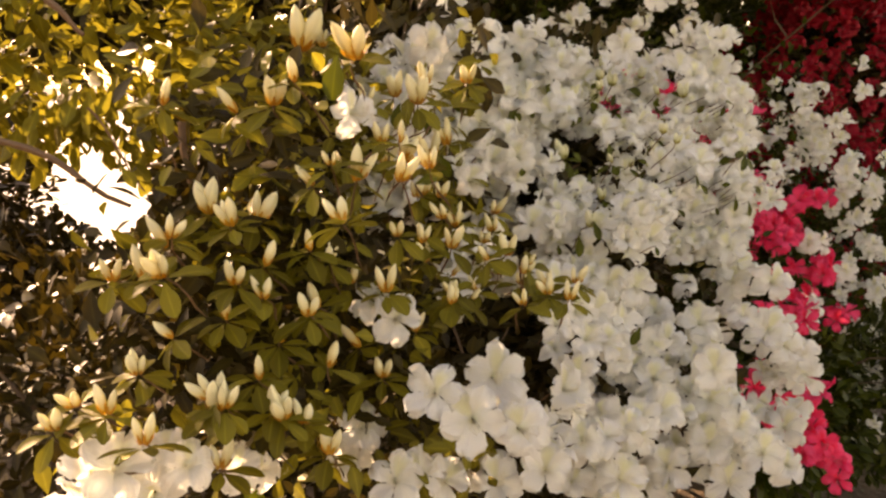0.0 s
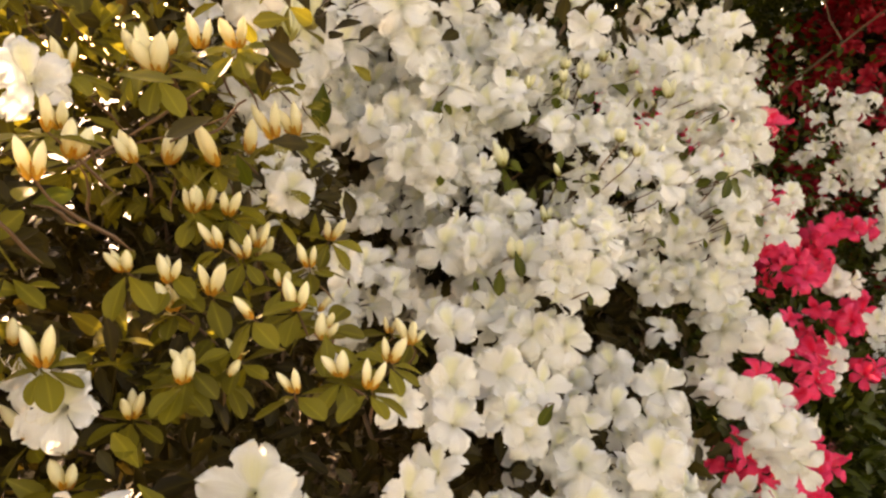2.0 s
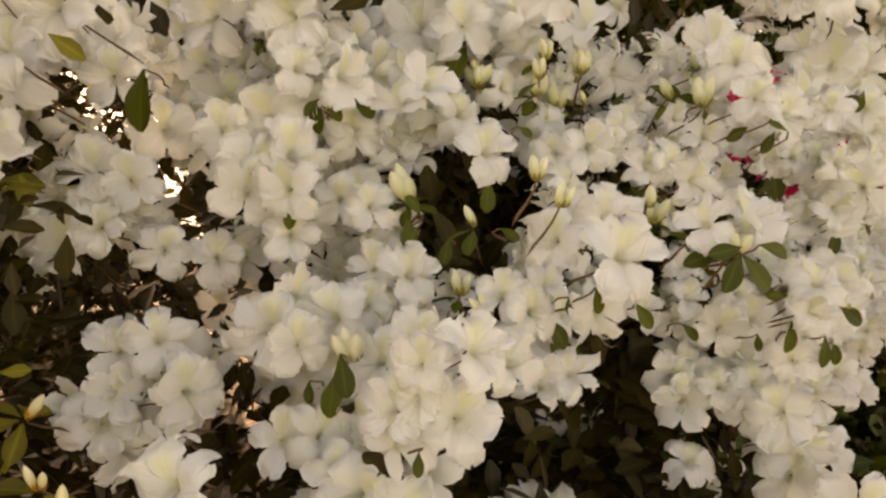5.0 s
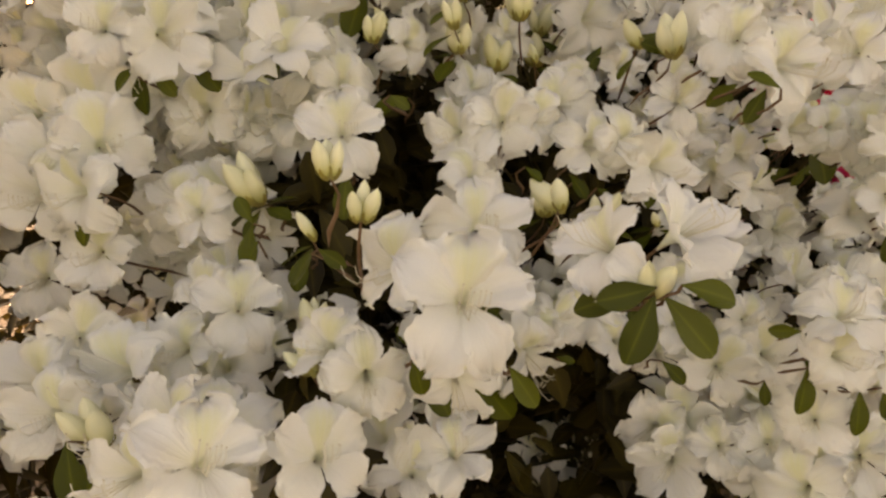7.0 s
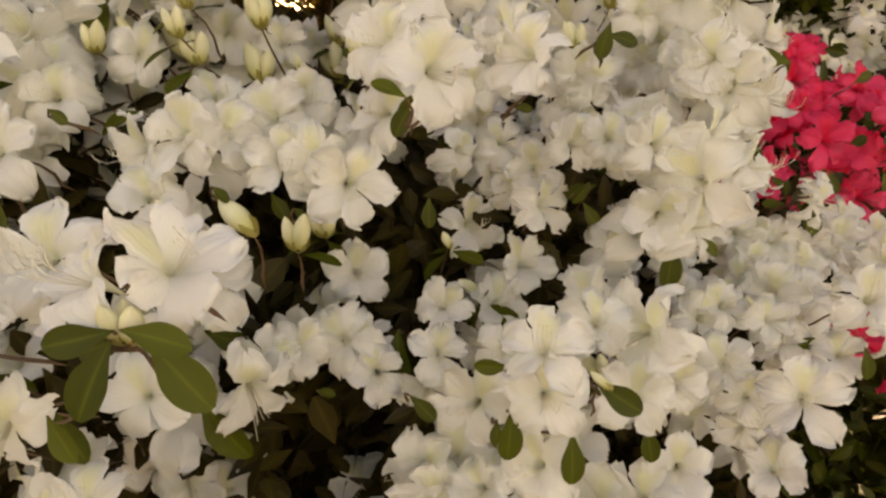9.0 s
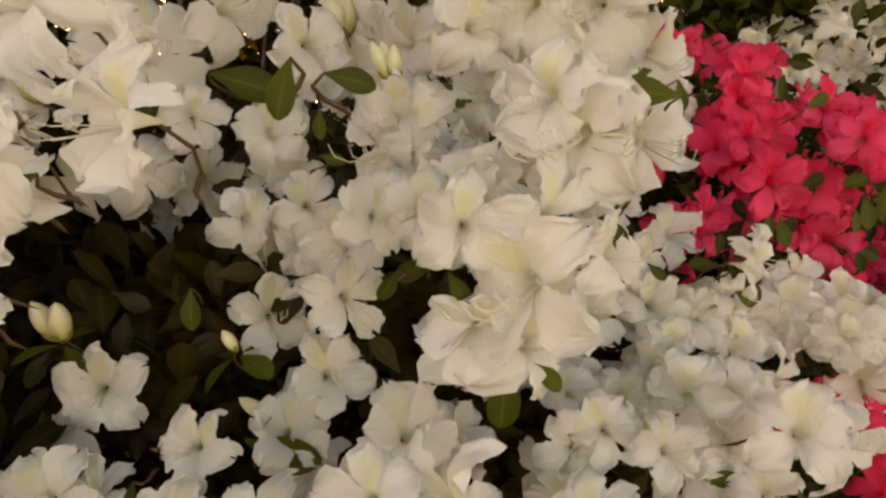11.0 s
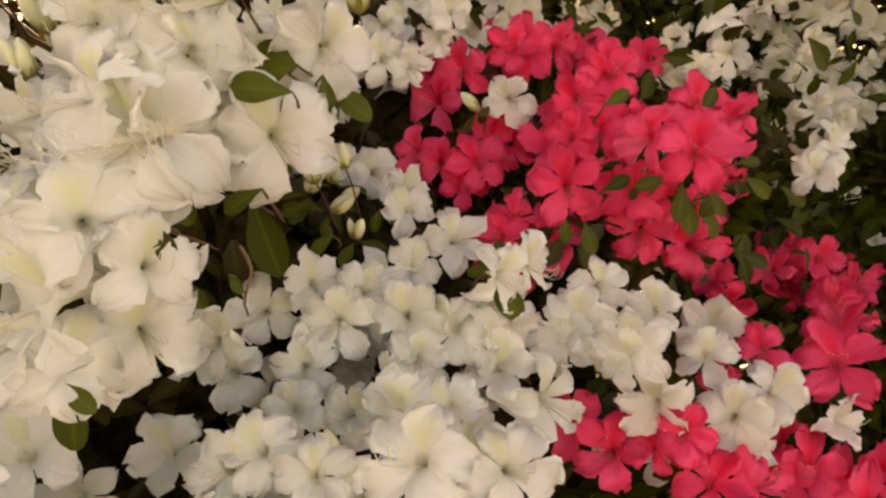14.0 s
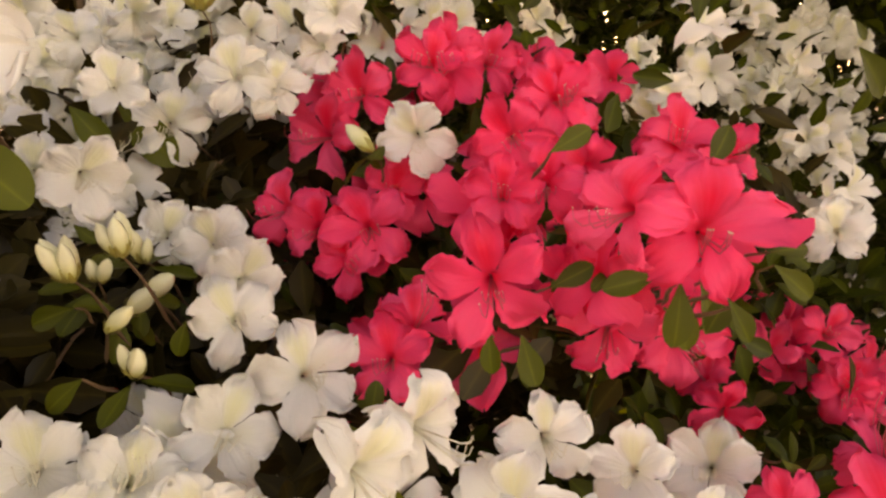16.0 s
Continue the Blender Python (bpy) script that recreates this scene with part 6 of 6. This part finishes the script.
bloom(budding, 0.098, 0.816, 0.915, 0.051, -9, 37, mates=1)
buds(budding, -0.089, 0.606, 1.240, 2, 0.012, 5)
buds(budding, -0.099, 0.650, 1.153, 3, 0.015, 4)
buds(budding, -0.021, 0.780, 1.143, 3, 0.021, 3)
buds(budding, -0.047, 0.767, 1.152, 3, 0.020, 4)
buds(budding, -0.028, 0.732, 1.062, 3, 0.020, 4)
buds(budding, -0.033, 0.756, 1.229, 3, 0.019, 3)
buds(budding, -0.120, 0.787, 1.341, 3, 0.020, 5)
bloom(budding, -0.309, 0.631, 0.961, 0.069, 50, 19, mates=1)
bloom(budding, -0.186, 0.637, 0.962, 0.049, 13, 29, mates=1)
bloom(budding, -0.255, 0.635, 0.966, 0.049, 18, 33, mates=1)
bloom(budding, 0.162, 0.883, 0.959, 0.059, -28, 33, mates=1)
stick(budding, -0.085, 0.811, 1.224, 0.066, 0.026, 0.049, 0.0014)
stick(budding, -0.088, 0.820, 1.221, 0.056, 0.019, 0.024, 0.0010)
stick(budding, -0.107, 0.807, 1.213, 0.018, 0.014, 0.012, 0.0016)
stick(budding, -0.034, 0.879, 1.237, 0.029, 0.021, 0.026, 0.0014)
stick(budding, -0.060, 0.874, 1.230, 0.049, 0.023, 0.027, 0.0012)
stick(budding, -0.436, 0.756, 1.248, 0.129, -0.003, -0.061, 0.0040)
stick(budding, -0.391, 0.785, 1.384, 0.034, 0.003, -0.033, 0.0040)
stick(budding, -0.373, 0.813, 1.279, 0.055, -0.007, -0.082, 0.0016)
stick(budding, -0.291, 0.861, 1.262, 0.005, -0.006, -0.075, 0.0045)
stick(budding, -0.223, 0.856, 1.238, 0.007, -0.004, -0.066, 0.0022)
stick(budding, -0.307, 0.848, 1.251, 0.009, 0.002, -0.041, 0.0016)
stick(budding, -0.267, 0.848, 1.248, 0.022, -0.002, -0.056, 0.0016)
stick(budding, -0.189, 0.843, 1.223, -0.024, 0.000, -0.047, 0.0014)
stick(budding, -0.245, 0.840, 1.211, -0.022, 0.017, 0.030, 0.0014)
buds(budding, -0.173, 0.611, 1.191, 3, 0.023, 4)
buds(budding, -0.144, 0.590, 1.135, 2, 0.022, 4)
buds(budding, 0.009, 0.779, 1.137, 2, 0.024, 4)
buds(budding, -0.111, 0.606, 1.116, 2, 0.020, 4)
buds(budding, -0.139, 0.637, 1.287, 3, 0.023, 4)
buds(budding, -0.140, 0.779, 1.338, 2, 0.040, 4)

bloom(white2, 0.422, 1.700, 1.299, 0.058, -8, 12, mates=1, leaves=0)
bloom(white2, 0.450, 1.705, 1.276, 0.056, 6, 4, mates=1, leaves=0)
bloom(white2, 0.466, 1.700, 1.316, 0.058, -2, 16, mates=1, leaves=0)
bloom(white2, 0.561, 1.700, 1.255, 0.055, 4, 8, mates=0, leaves=0)

# flowering twigs of the low shrub
bloom(low, 1.250, 2.360, 1.068, 0.062, -35, 8, mates=2)
bloom(low, 1.338, 2.360, 0.989, 0.062, -26, 13, mates=2)
bloom(low, 1.295, 2.360, 0.900, 0.062, -17, 18, mates=2)
bloom(low, 1.363, 2.360, 0.818, 0.062, -8, 23, mates=2)
bloom(low, 1.297, 2.360, 0.727, 0.062, 1, 8, mates=2)
bloom(low, 1.386, 2.360, 0.652, 0.062, -35, 13, mates=2)
bloom(low, 1.307, 2.360, 0.384, 0.062, -26, 18, mates=2)
bloom(low, 1.375, 2.360, 0.520, 0.062, -17, 23, mates=2)
bloom(low, 1.385, 2.360, 0.265, 0.062, -8, 8, mates=2)
bloom(low, 1.430, 2.360, 0.364, 0.062, 1, 13, mates=2)
bloom(low, 1.158, 2.360, 1.117, 0.062, -35, 18, mates=2)
bloom(low, 1.101, 2.360, 1.248, 0.062, -26, 23, mates=2)
bloom(low, 1.201, 2.360, 1.197, 0.062, -17, 8, mates=2)
bloom(low, 1.277, 2.360, 1.290, 0.062, -8, 13, mates=2)
bloom(low, 1.449, 2.360, 0.124, 0.062, 1, 18, mates=2)
bloom(low, 1.154, 2.419, 1.202, 0.070, -33, 23, mates=2)
bloom(low, 1.190, 2.410, 1.152, 0.070, -16, 19, mates=2)
bloom(low, 1.181, 2.538, 1.276, 0.070, -14, 10, mates=2)
bloom(low, 1.209, 2.287, 1.048, 0.070, -44, 23, mates=2)
bloom(low, 0.948, 1.938, 0.901, 0.070, -19, -4, mates=2)
bloom(low, 0.952, 1.904, 0.736, 0.070, -17, 28, mates=2)
bloom(low, 0.727, 2.353, 1.472, 0.070, -41, 1, mates=2)
bloom(low, 0.505, 2.135, 1.454, 0.070, -16, -16, mates=2)
bloom(low, 0.342, 2.130, 1.466, 0.070, -16, -10, mates=2)

for grow, given, named in PLAN:
    grow(*given, **named)

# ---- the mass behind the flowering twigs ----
for plant, blobs, leaves_n, size, mat in ((budding, BUSH_BUD, 9500, 0.032, BROWN), (white1, BUSH_W1, 9000, 0.042, BROWN), (white2, BUSH_W2, 9000, 0.042, BROWN), (red1, BUSH_RED, 7000, 0.042, SHADELEAF),
                                          (back, BUSH_BACK, 32000, 0.045, SHADELEAF), (deep, BUSH_DEEP, 9000, 0.06, BROWN), (tall, BUSH_TALL, 60000, 0.06, BROWN), (low, BUSH_LOW, 8000, 0.036, SHADELEAF), (hedge, BUSH_FAR, 64000, 0.095, SHADELEAF)):
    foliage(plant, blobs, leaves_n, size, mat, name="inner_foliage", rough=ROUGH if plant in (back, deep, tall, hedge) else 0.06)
    stems(plant, blobs, 14)
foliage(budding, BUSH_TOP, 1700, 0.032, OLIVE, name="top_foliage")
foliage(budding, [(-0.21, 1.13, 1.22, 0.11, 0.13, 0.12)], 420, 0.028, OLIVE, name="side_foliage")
# unseen leaves added overhead to keep light off the shrubs behind
foliage(hedge, [(1.35, 2.70, 1.98, 0.75, 0.55, 0.16)], 6000, 0.075, SHADELEAF, name="overhanging_foliage")
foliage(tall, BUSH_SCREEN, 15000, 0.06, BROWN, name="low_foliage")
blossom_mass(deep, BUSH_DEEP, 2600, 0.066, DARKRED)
blossom_mass(back, BUSH_BACK, 300, 0.062, WHITE)
blossom_mass(low, BUSH_LOW, 70, 0.056, WHITE)
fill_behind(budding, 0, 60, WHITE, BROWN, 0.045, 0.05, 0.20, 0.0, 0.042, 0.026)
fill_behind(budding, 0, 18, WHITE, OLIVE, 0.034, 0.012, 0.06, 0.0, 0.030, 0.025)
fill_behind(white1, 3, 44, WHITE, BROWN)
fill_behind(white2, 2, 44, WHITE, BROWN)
fill_behind(red1, 2, 52, RED, SHADELEAF, size=0.03)
fill_behind(back, 5, 90, WHITE, SHADELEAF, 0.15, size=0.027)
fill_behind(low, 3, 80, WHITE, SHADELEAF, 0.12, size=0.027)
